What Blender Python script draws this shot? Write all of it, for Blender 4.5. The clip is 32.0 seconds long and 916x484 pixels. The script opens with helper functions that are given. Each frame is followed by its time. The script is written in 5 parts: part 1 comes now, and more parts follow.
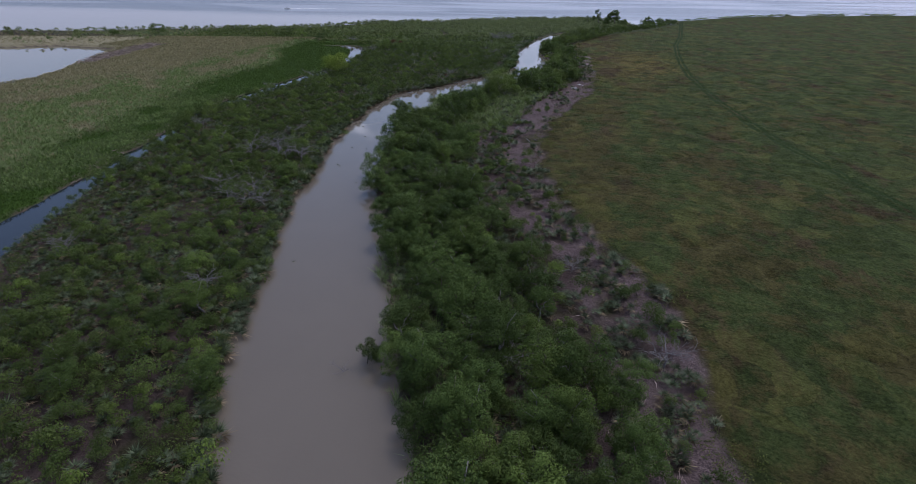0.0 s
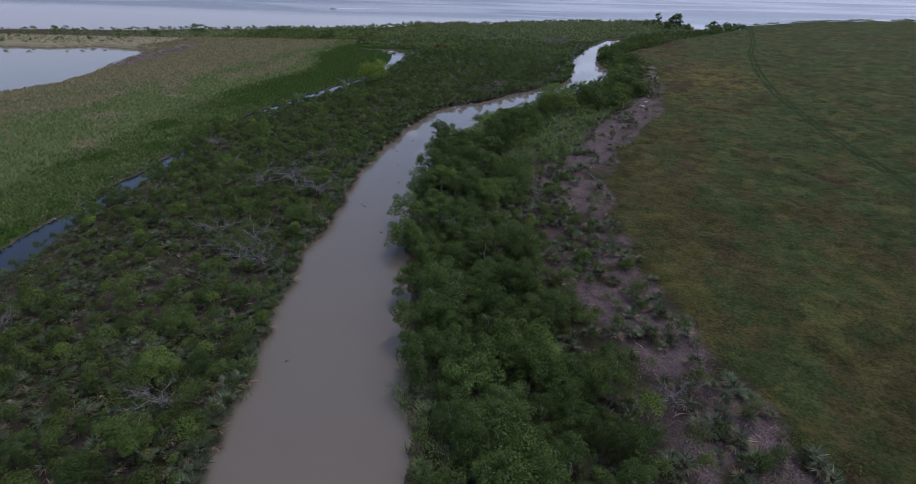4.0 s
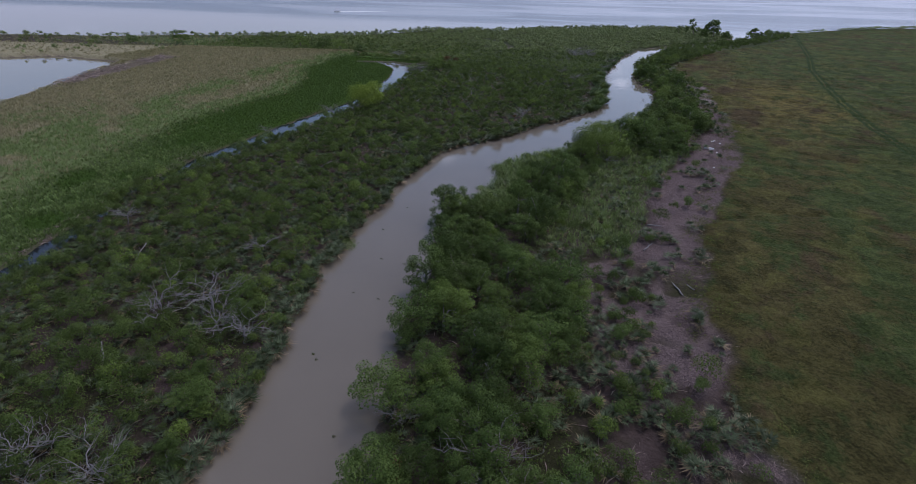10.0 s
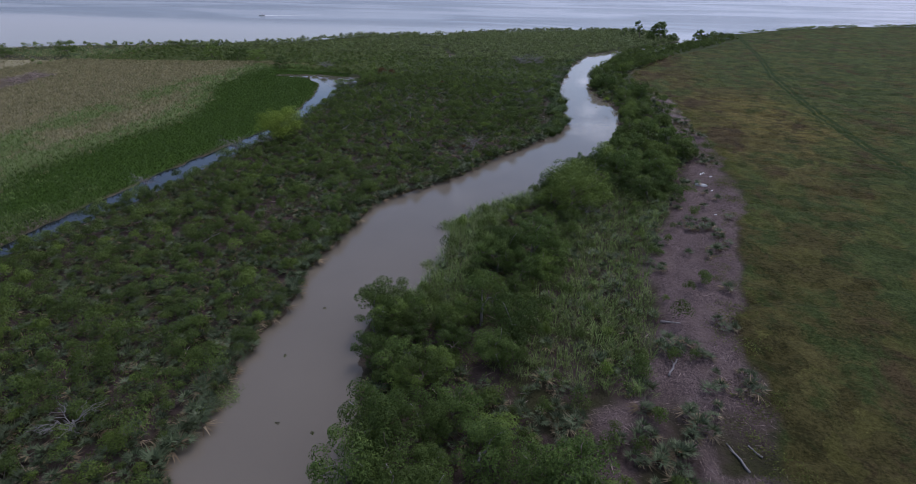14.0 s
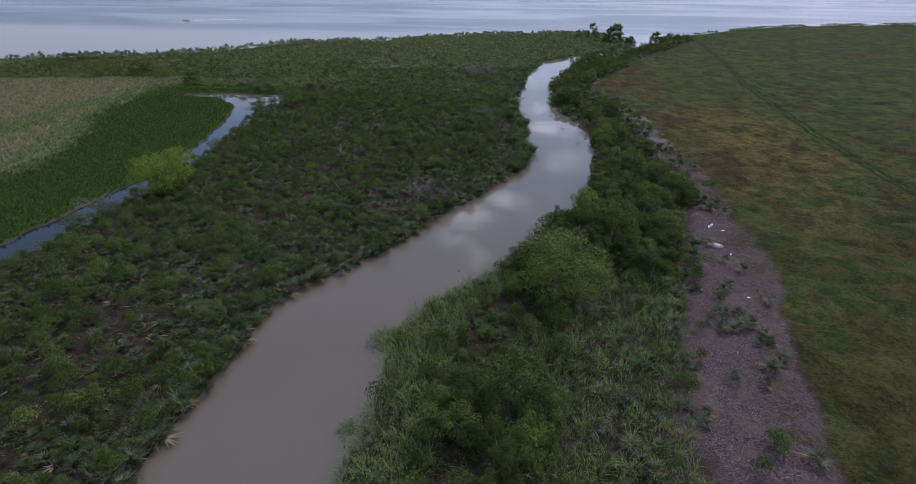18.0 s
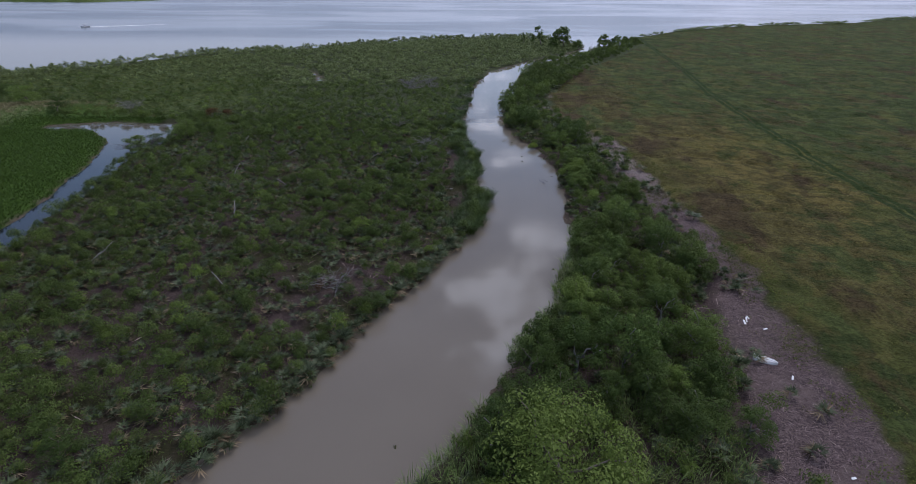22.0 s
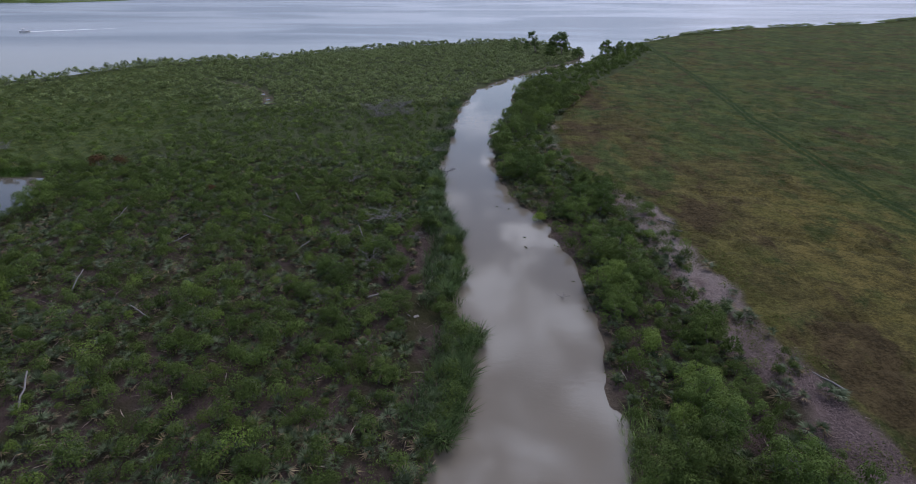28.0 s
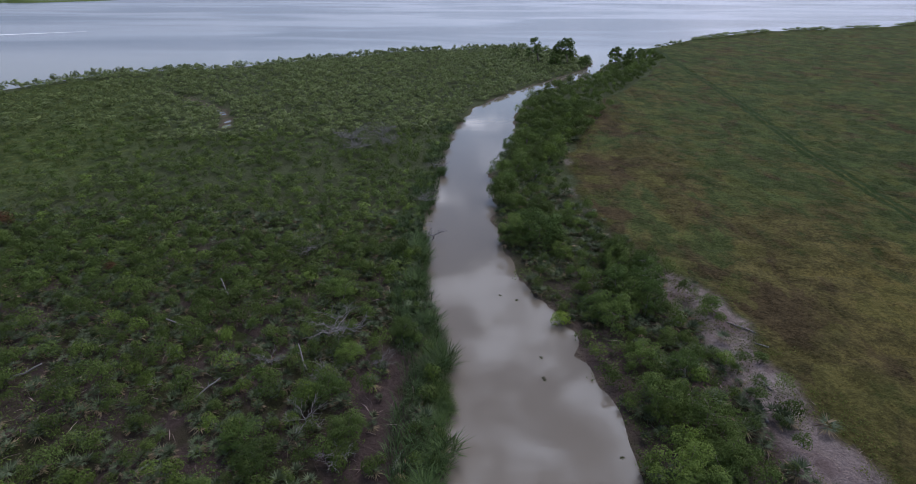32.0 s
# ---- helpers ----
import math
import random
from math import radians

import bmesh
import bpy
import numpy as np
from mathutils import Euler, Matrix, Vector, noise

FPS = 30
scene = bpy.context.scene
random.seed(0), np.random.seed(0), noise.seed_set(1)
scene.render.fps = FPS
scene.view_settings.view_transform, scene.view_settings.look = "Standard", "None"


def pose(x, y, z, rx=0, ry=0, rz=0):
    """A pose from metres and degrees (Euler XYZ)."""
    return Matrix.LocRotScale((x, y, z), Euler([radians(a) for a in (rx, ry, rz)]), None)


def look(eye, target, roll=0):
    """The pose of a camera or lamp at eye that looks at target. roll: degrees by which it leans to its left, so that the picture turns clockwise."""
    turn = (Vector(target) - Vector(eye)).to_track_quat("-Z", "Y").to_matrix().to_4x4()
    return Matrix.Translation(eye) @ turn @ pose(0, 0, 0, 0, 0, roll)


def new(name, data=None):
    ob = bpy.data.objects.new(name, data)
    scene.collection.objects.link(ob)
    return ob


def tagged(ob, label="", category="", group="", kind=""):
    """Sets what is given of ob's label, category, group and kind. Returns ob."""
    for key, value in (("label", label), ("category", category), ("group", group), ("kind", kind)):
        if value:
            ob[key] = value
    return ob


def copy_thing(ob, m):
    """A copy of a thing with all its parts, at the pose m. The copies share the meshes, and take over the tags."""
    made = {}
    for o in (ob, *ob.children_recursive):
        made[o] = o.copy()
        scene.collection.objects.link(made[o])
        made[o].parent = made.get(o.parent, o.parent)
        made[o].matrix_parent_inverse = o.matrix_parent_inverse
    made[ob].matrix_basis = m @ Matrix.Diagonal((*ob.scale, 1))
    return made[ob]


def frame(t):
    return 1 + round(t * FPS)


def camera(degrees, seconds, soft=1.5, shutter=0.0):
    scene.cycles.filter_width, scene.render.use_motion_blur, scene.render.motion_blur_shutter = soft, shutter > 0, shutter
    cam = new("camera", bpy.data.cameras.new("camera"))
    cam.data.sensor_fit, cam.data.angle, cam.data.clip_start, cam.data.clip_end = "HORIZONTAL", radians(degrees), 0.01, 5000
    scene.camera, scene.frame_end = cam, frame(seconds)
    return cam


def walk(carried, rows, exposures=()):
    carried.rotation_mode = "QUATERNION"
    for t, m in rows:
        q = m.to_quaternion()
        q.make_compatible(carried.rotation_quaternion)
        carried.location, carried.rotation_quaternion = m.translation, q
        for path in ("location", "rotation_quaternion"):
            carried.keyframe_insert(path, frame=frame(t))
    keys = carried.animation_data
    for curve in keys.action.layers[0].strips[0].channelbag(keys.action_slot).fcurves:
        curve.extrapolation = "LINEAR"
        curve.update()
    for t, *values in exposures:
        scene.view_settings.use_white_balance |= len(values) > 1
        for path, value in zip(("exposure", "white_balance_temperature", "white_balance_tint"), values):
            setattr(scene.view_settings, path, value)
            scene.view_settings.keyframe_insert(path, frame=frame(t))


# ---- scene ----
cam = camera(81.8, 32.0, 0.5)
METRES, EYE, TILT, LEAN, TURN = 259.7, 42.0, 0.0, 0.0, 14.7
ROWS = [
    (0.0, 0.0, 0.0, 0.0, 0.18, -26.95, -0.35),
    (0.5, -0.0006, 0.0127, 0.0001, 0.82, -26.96, -0.37),
    (1.0, -0.0013, 0.0255, 0.0003, 1.66, -26.99, -0.39),
    (1.5, -0.0021, 0.0382, 0.0004, 2.67, -26.99, -0.41),
    (2.0, -0.003, 0.051, 0.0006, 3.48, -27.01, -0.41),
    (2.5, -0.0042, 0.0638, 0.0005, 4.0, -27.02, -0.45),
    (3.0, -0.0053, 0.0766, 0.0006, 4.39, -27.03, -0.46),
    (3.5, -0.0066, 0.0895, 0.0007, 4.67, -27.02, -0.47),
    (5.5, -0.0123, 0.1438, 0.0006, 5.29, -26.99, -0.56),
    (6.0, -0.0139, 0.1588, 0.0005, 5.39, -26.97, -0.57),
    (6.5, -0.0157, 0.1742, 0.0005, 5.46, -26.98, -0.58),
    (7.0, -0.0174, 0.1898, 0.0005, 5.58, -26.98, -0.59),
    (7.5, -0.019, 0.2054, 0.0005, 5.68, -26.98, -0.62),
    (8.0, -0.0204, 0.2211, 0.0007, 5.77, -26.99, -0.61),
    (8.5, -0.0217, 0.237, 0.0008, 5.86, -26.99, -0.58),
    (9.0, -0.0233, 0.2531, 0.001, 5.94, -26.98, -0.59),
    (9.5, -0.0246, 0.2681, 0.0013, 5.98, -26.98, -0.59),
    (10.0, -0.0258, 0.2843, 0.0014, 6.04, -26.97, -0.63),
    (10.5, -0.027, 0.3004, 0.0016, 6.08, -26.97, -0.64),
    (11.0, -0.0283, 0.3165, 0.0017, 6.03, -26.97, -0.63),
    (11.5, -0.0294, 0.3327, 0.0016, 5.51, -26.95, -0.62),
    (12.0, -0.0306, 0.3491, 0.0015, 4.55, -26.93, -0.62),
    (12.5, -0.0313, 0.3657, 0.0016, 3.48, -26.92, -0.58),
    (13.0, -0.0318, 0.3823, 0.0016, 2.38, -26.91, -0.57),
    (13.5, -0.0323, 0.399, 0.0015, 1.07, -26.89, -0.55),
    (14.0, -0.0325, 0.4156, 0.0012, -0.2, -26.85, -0.55),
    (14.5, -0.0323, 0.4324, 0.0012, -1.34, -26.86, -0.53),
    (16.5, -0.0269, 0.4985, 0.0006, -4.79, -26.76, -0.38),
    (17.0, -0.025, 0.515, 0.0005, -5.11, -26.77, -0.37),
    (17.5, -0.0229, 0.5315, 0.0002, -5.33, -26.74, -0.38),
    (18.0, -0.0209, 0.5481, 0.0001, -5.48, -26.75, -0.39),
    (18.5, -0.0185, 0.5649, 0.0001, -5.69, -26.76, -0.36),
    (19.0, -0.0163, 0.5816, -0.0001, -6.02, -26.76, -0.35),
    (19.5, -0.0139, 0.5984, -0.0002, -6.63, -26.77, -0.33),
    (20.0, -0.0113, 0.6151, -0.0004, -7.5, -26.74, -0.31),
    (20.5, -0.0087, 0.6319, -0.0006, -8.78, -26.73, -0.29),
    (21.0, -0.0057, 0.6485, -0.0007, -10.06, -26.71, -0.25),
    (21.5, -0.0026, 0.665, -0.0007, -11.06, -26.71, -0.26),
    (22.0, 0.0009, 0.6815, -0.0008, -11.69, -26.69, -0.27),
    (22.5, 0.0047, 0.698, -0.0009, -12.08, -26.68, -0.24),
    (23.0, 0.0089, 0.7143, -0.0008, -12.38, -26.73, -0.22),
    (23.5, 0.0128, 0.7304, -0.001, -12.62, -26.71, -0.22),
    (24.0, 0.017, 0.7464, -0.0008, -12.69, -26.73, -0.23),
    (24.5, 0.0214, 0.762, -0.0008, -12.79, -26.73, -0.2),
    (25.0, 0.0254, 0.7776, -0.0006, -12.88, -26.74, -0.28),
    (25.5, 0.0299, 0.7928, -0.0006, -12.89, -26.77, -0.22),
    (27.5, 0.0463, 0.8496, -0.0014, -12.88, -26.83, -0.21),
    (28.0, 0.0501, 0.8631, -0.0014, -12.92, -26.83, -0.21),
    (28.5, 0.0541, 0.877, -0.0013, -12.94, -26.85, -0.18),
    (29.0, 0.0579, 0.8913, -0.0013, -12.98, -26.86, -0.24),
    (29.5, 0.062, 0.9061, -0.0013, -13.02, -26.85, -0.23),
    (30.0, 0.0659, 0.9213, -0.0012, -13.08, -26.86, -0.23),
    (30.5, 0.0702, 0.9368, -0.0008, -13.12, -26.88, -0.24),
    (31.0, 0.0746, 0.9527, -0.0007, -13.15, -26.88, -0.21),
    (31.5, 0.0789, 0.9688, -0.0006, -13.19, -26.87, -0.25),
    (32.0, 0.0832, 0.9851, -0.0003, -13.21, -26.89, -0.28),
]
walk(cam, [(t, pose(0, 0, EYE, TILT, LEAN, TURN) @ pose(METRES * x, METRES * y, METRES * z, 90 + pitch, roll, yaw)) for t, x, y, z, yaw, pitch, roll in ROWS], [(0.0, 0.02, 6050, 17.5), (14.0, 0.07, 6080, 17), (25.0, 0.13, 6200, 15), (32.0, 0.19, 6230, 14.5)])

# ---- light: a bright overcast sky, the sun high ahead behind thin cloud ----
SUN_AZ, SUN_EL = 17.0, 63.0          # degrees from +y towards +x, and above the horizon
sun_way = Vector((math.sin(radians(SUN_AZ)) * math.cos(radians(SUN_EL)), math.cos(radians(SUN_AZ)) * math.cos(radians(SUN_EL)), math.sin(radians(SUN_EL))))
sun = new("sun", bpy.data.lights.new("sun", "SUN"))
sun.data.energy, sun.data.angle, sun.data.color = 1.2, radians(11), (1.0, 0.96, 0.90)
sun.matrix_world = look((0, 0, 300), Vector((0, 0, 300)) - sun_way)

world = bpy.data.worlds.new("sky")
world.use_nodes = True
scene.world = world


class Nodes:
    """A node tree with short ways to add and join nodes."""

    def __init__(self, tree):
        self.tree = tree
        tree.nodes.clear()

    def add(self, kind, **given):
        n = self.tree.nodes.new(kind)
        for key, value in given.items():
            if key == "op":
                n.operation = value
            elif key == "type":
                n.data_type = value
            elif key == "blend":
                n.blend_type = value
            elif key == "named":
                n.attribute_name = value
            elif key == "dims":
                n.noise_dimensions = value
        return n

    def put(self, socket, value):
        if isinstance(value, bpy.types.NodeSocket):
            self.tree.links.new(value, socket)
        elif isinstance(value, (tuple, list)) and len(socket.default_value) == 4 and len(value) == 3:
            socket.default_value = (*value, 1.0)
        else:
            socket.default_value = value

    def math(self, op, a, b=0.0, clamp=False):
        n = self.add("ShaderNodeMath", op=op)
        n.use_clamp = clamp
        self.put(n.inputs[0], a)
        self.put(n.inputs[1], b)
        return n.outputs[0]

    def vec(self, op, a, b=(0, 0, 0)):
        n = self.add("ShaderNodeVectorMath", op=op)
        self.put(n.inputs[0], a)
        if op == "SCALE":
            self.put(n.inputs[3], b)
        else:
            self.put(n.inputs[1], b)
        return n.outputs["Value"] if op in ("DOT_PRODUCT", "LENGTH") else n.outputs[0]

    def mix(self, f, a, b, blend="MIX"):
        n = self.add("ShaderNodeMix", type="RGBA", blend=blend)
        self.put(n.inputs[0], f)
        self.put(n.inputs[6], a)
        self.put(n.inputs[7], b)
        return n.outputs[2]

    def ramp(self, v, lo, hi, a=0.0, b=1.0):
        n = self.add("ShaderNodeMapRange")
        n.interpolation_type = "SMOOTHSTEP"
        self.put(n.inputs[0], v)
        for i, x in enumerate((lo, hi, a, b)):
            self.put(n.inputs[1 + i], x)
        return n.outputs[0]

    def noise(self, at, scale, detail=3.0, rough=0.55, warp=0.0):
        n = self.add("ShaderNodeTexNoise")
        self.put(n.inputs["Vector"], at)
        for key, x in (("Scale", scale), ("Detail", detail), ("Roughness", rough), ("Distortion", warp)):
            self.put(n.inputs[key], x)
        return n.outputs["Fac"]

    def position(self):
        return self.add("ShaderNodeNewGeometry").outputs["Position"]

    def attribute(self, name):
        return self.add("ShaderNodeAttribute", named=name).outputs["Fac"]

    def bump(self, height, strength, distance):
        n = self.add("ShaderNodeBump")
        self.put(n.inputs["Strength"], strength)
        self.put(n.inputs["Distance"], distance)
        self.put(n.inputs["Height"], height)
        return n.outputs["Normal"]

    def surface(self, colour, rough=0.7, normal=None, spec=0.4, thin=0.0, thin_colour=None, metal=0.0):
        b = self.add("ShaderNodeBsdfPrincipled")
        self.put(b.inputs["Base Color"], colour)
        self.put(b.inputs["Roughness"], rough)
        self.put(b.inputs["Specular IOR Level"], spec)
        self.put(b.inputs["Metallic"], metal)
        if normal is not None:
            self.put(b.inputs["Normal"], normal)
        last = b.outputs[0]
        if thin:
            t = self.add("ShaderNodeBsdfTranslucent")
            self.put(t.inputs["Color"], thin_colour if thin_colour is not None else colour)
            m = self.add("ShaderNodeMixShader")
            self.put(m.inputs[0], thin)
            self.put(m.inputs[1], last)
            self.put(m.inputs[2], t.outputs[0])
            last = m.outputs[0]
        self.put(self.add("ShaderNodeOutputMaterial").inputs[0], last)
        return b


# sky: clear blue between layered cloud, brighter round the hidden sun
w = Nodes(world.node_tree)
sky = w.add("ShaderNodeTexSky")
sky.sky_type, sky.sun_disc = "NISHITA", False
sky.sun_elevation, sky.sun_rotation = radians(SUN_EL), radians(SUN_AZ)
way = w.add("ShaderNodeTexCoord").outputs["Generated"]
parts_xyz = w.add("ShaderNodeSeparateXYZ")
w.put(parts_xyz.inputs[0], way)
up = w.math("MAXIMUM", parts_xyz.outputs[2], 0.0)
flat = w.add("ShaderNodeCombineXYZ")
over = w.math("ADD", up, 0.12)
w.put(flat.inputs[0], w.math("DIVIDE", parts_xyz.outputs[0], over))
w.put(flat.inputs[1], w.math("DIVIDE", parts_xyz.outputs[1], over))
big = w.noise(flat.outputs[0], 1.1, 5, 0.55, 0.3)
small = w.noise(flat.outputs[0], 3.6, 7, 0.62, 0.3)
west_clear = w.math("SUBTRACT", w.math("MULTIPLY", parts_xyz.outputs[0], 0.15), w.ramp(up, 0.55, 0.15, 0.0, 0.03))
cover = w.ramp(w.math("ADD", w.math("ADD", w.math("MULTIPLY", big, 0.7), w.math("MULTIPLY", small, 0.3)), west_clear), 0.495, 0.57)
glow = w.math("POWER", w.math("MAXIMUM", w.vec("DOT_PRODUCT", way, tuple(sun_way)), 0.0), 9.0)
body_light = w.math("MULTIPLY", w.ramp(w.math("ADD", w.math("MULTIPLY", small, 0.6), w.math("MULTIPLY", big, 0.4)), 0.41, 0.59, 0.48, 1.80), w.math("ADD", 0.85, w.math("MULTIPLY", glow, 2.6)))
cloud = w.vec("SCALE", (0.91, 0.98, 1.14), body_light)
blue = w.vec("SCALE", sky.outputs[0], 0.13)
level = w.vec("NORMALIZE", w.vec("MULTIPLY", way, (1, 1, 0)))
toward = w.math("POWER", w.math("MAXIMUM", w.vec("DOT_PRODUCT", level, (math.sin(radians(SUN_AZ)), math.cos(radians(SUN_AZ)), 0)), 0.0), 3.0)
haze = w.vec("SCALE", (0.69, 0.76, 1.00), w.math("ADD", 0.58, w.math("MULTIPLY", toward, 0.42)))
hazy = w.mix(w.ramp(up, 0.03, 0.26, 0.9, 0.0), w.mix(cover, blue, cloud), haze)
back = w.add("ShaderNodeBackground")
w.put(back.inputs[0], hazy)
w.put(back.inputs[1], 1.0)
w.put(w.add("ShaderNodeOutputWorld").inputs[0], back.outputs[0])


# ---- the plan: banks, shores and edges of the marsh, as x for a given y ----
LEFT_BANK = ((-60, 8), (0, -18), (26, -30), (41, -40), (58, -46), (74, -53), (90, -59), (107, -63), (118, -67), (134, -71.5), (150, -74), (166, -76), (189, -77), (197, -76.5), (202, -72.5), (217, -64), (228, -60), (239, -54.5), (252, -49), (265, -45), (273, -44), (286, -47), (300, -46.5), (316, -50.5), (338, -53), (362, -51.5), (411, -48.5), (440, -42.5), (456, -34), (478, -21), (524, 11), (545, 19), (580, 20))
RIGHT_BANK = ((-60, 32), (0, 3), (31, -12), (45, -19), (56, -25), (64, -28), (82, -36), (98, -44), (116, -51), (134, -54.5), (151, -60.5), (158, -61.5), (166, -57.5), (182, -57.5), (189, -58.8), (196, -56.8), (201, -53.5), (209, -47), (221, -41.5), (233, -35.5), (243, -32), (256, -28.5), (280, -27.7), (296, -28.2), (311, -31), (321, -35.5), (338, -39.5), (372, -39), (395, -32), (431, -29), (455, -23), (474, -14), (500, 9), (550, 29), (580, 64))
FIELD_EDGE = ((-60, 17), (39, 17), (59, 15.5), (71, 12), (83, 5), (95, -1.5), (108, -5.5), (114, -8.5), (125, -12), (146, -14), (170, -12.5), (190, -10), (204, -5), (218, -3.8), (236, -3.6), (256, -2.8), (272, -4.3), (284, -6.2), (302, -6.8), (322, -9.8), (335, -15.5), (353, -20.5), (375, -21), (400, -14), (436, -5.5), (470, 17), (520, 44), (560, 62))
WRACK_EDGE = ((-60, 15), (46, 13), (60, 10), (77, 3), (92, -6.5), (103, -12), (126, -19), (141, -26), (155, -25.5), (166, -23.5), (182, -24.5), (196, -21), (217, -17), (236, -11), (256, -9.5), (272, -12), (286, -12.5), (300, -14), (320, -15), (335, -20.5), (371, -24), (392, -17), (560, 60))
CHANNEL = ((-40, -54), (30, -84), (62, -100), (76, -104), (102, -113), (116, -116.5), (131, -121.5), (142, -127), (165, -129.5), (182, -128), (199, -128.5), (223, -127.5), (238, -128), (252, -129), (271, -132.5), (292, -138), (306, -143), (322, -146))
CHANNEL_WIDTH = ((-40, 8), (30, 8), (62, 8.5), (76, 7.5), (90, 4.0), (102, 5.0), (116, 4.2), (131, 2.6), (145, 1.6), (160, 3), (175, 7.0), (200, 7.2), (222, 6.6), (240, 5.6), (260, 5.6), (280, 7.6), (292, 8), (306, 9), (322, 12))
BAY_SHORE = ((-1200, 40), (-458, 336), (-385, 362), (-334, 396), (-268, 424), (-228, 463), (-212, 500), (-160, 525), (-138, 545), (-82, 588), (-15, 612), (8, 590), (17, 556), (28, 556), (50, 590), (103, 650), (119, 672), (194, 728), (334, 786), (435, 860), (1300, 1180))
POND = ((-236, 150), (-233, 176), (-243, 200), (-258, 222), (-270, 246), (-282, 272), (-333, 274), (-352, 258), (-420, 245), (-440, 120), (-300, 90), (-250, 110))
POOL = ((-178, 327), (-163, 331), (-141, 330), (-133, 313), (-137, 300), (-146, 304), (-152, 313), (-162, 321), (-178, 322))
GUT = ((409, -118), (418, -121.4), (431, -128.3), (445, -144), (461, -165))
MEADOW_EDGE = ((335, -139), (380, -131), (411, -139), (472, -170), (520, -200))
TRACK = ((60, 84), (112, 62), (137, 56), (160, 49.5), (211, 42), (266, 38), (318, 39), (344, 40.5), (389, 43.5), (445, 52), (587, 67), (640, 72))


def along(table, v):
    a = np.array(table, float)
    return np.interp(v, a[:, 0], a[:, 1])


def hashed(i, j, seed):
    n = np.sin(i * 127.1 + j * 311.7 + seed * 74.7) * 43758.5453
    return n - np.floor(n)


def ripple(x, y, size, seed=0, octaves=3):
    """Smooth noise from 0 to 1 with features of that size."""
    total, weight, out = 0.0, 1.0, 0.0
    for k in range(octaves):
        u, v = x / size * 2 ** k + 17.3 * k, y / size * 2 ** k + 9.1 * k
        i, j = np.floor(u), np.floor(v)
        fu, fv = u - i, v - j
        fu, fv = fu * fu * (3 - 2 * fu), fv * fv * (3 - 2 * fv)
        a = hashed(i, j, seed) * (1 - fu) + hashed(i + 1, j, seed) * fu
        b = hashed(i, j + 1, seed) * (1 - fu) + hashed(i + 1, j + 1, seed) * fu
        out, total, weight = out + weight * (a * (1 - fv) + b * fv), total + weight, weight * 0.5
    return out / total


def inside(poly, x, y):
    """Signed distance to a closed outline, above zero inside."""
    p = np.array(poly, float)
    far, wind = np.full(np.shape(x), 1e9), np.zeros(np.shape(x), bool)
    for (ax, ay), (bx, by) in zip(p, np.roll(p, -1, axis=0)):
        t = np.clip(((x - ax) * (bx - ax) + (y - ay) * (by - ay)) / ((bx - ax) ** 2 + (by - ay) ** 2), 0, 1)
        far = np.minimum(far, np.hypot(x - ax - t * (bx - ax), y - ay - t * (by - ay)))
        cross = (ay > y) != (by > y)
        wind ^= cross & (x < ax + (y - ay) / (by - ay + 1e-9) * (bx - ax))
    return np.where(wind, far, -far)


def marsh_gut(x, y):
    """A narrow winding gut in the western marsh."""
    return (0.25 + 0.9 * (ripple(x, y, 7.0, 78, 2) - 0.35) - np.abs(x - along(GUT, y)) * 0.62) * (y > 409) - 50 * ((y < 409) | (y > 461))


def meadow(x, y):
    """Low grassy marsh west of the scrub."""
    rough = (ripple(x, y, 9.0, 77, 2) - 0.5) * 16
    return soft(along(MEADOW_EDGE, y) - x + rough * 1.6, -22, 22) * soft(y + rough * 0.4, 334, 342) * soft(along(BAY_SHORE, x) - y, 16, 24)


def wetness(x, y):
    """Metres inside the nearest open water, below zero on land."""
    x, y = np.asarray(x, float), np.asarray(y, float)
    wob = (ripple(x, y, 5.0, 3, 2) - 0.5) * 2.4
    river = np.minimum(x - along(LEFT_BANK, y), along(RIGHT_BANK, y) - x) * 0.85 + wob
    river = np.where(y > 585, -50, river)
    chan = along(CHANNEL_WIDTH, y) / 2 - np.abs(x - along(CHANNEL, y)) + wob * 0.8
    chan = np.where((y < -40) | (y > 322), -50, chan)
    bay = (y - along(BAY_SHORE, x)) * 0.7 + (ripple(x, y, 14.0, 5, 2) - 0.5) * 6
    pond = inside(POND, x, y) + wob * 1.5
    pool = inside(POOL, x, y) + wob
    gut = marsh_gut(x, y) + wob * 0.5
    return np.max([river, chan, bay, pond, pool, gut], axis=0)


def soft(v, lo, hi):
    """From 0 at lo to 1 at hi; lo may be the larger."""
    t = np.clip((v - lo) / (hi - lo), 0, 1)
    return t * t * (3 - 2 * t)


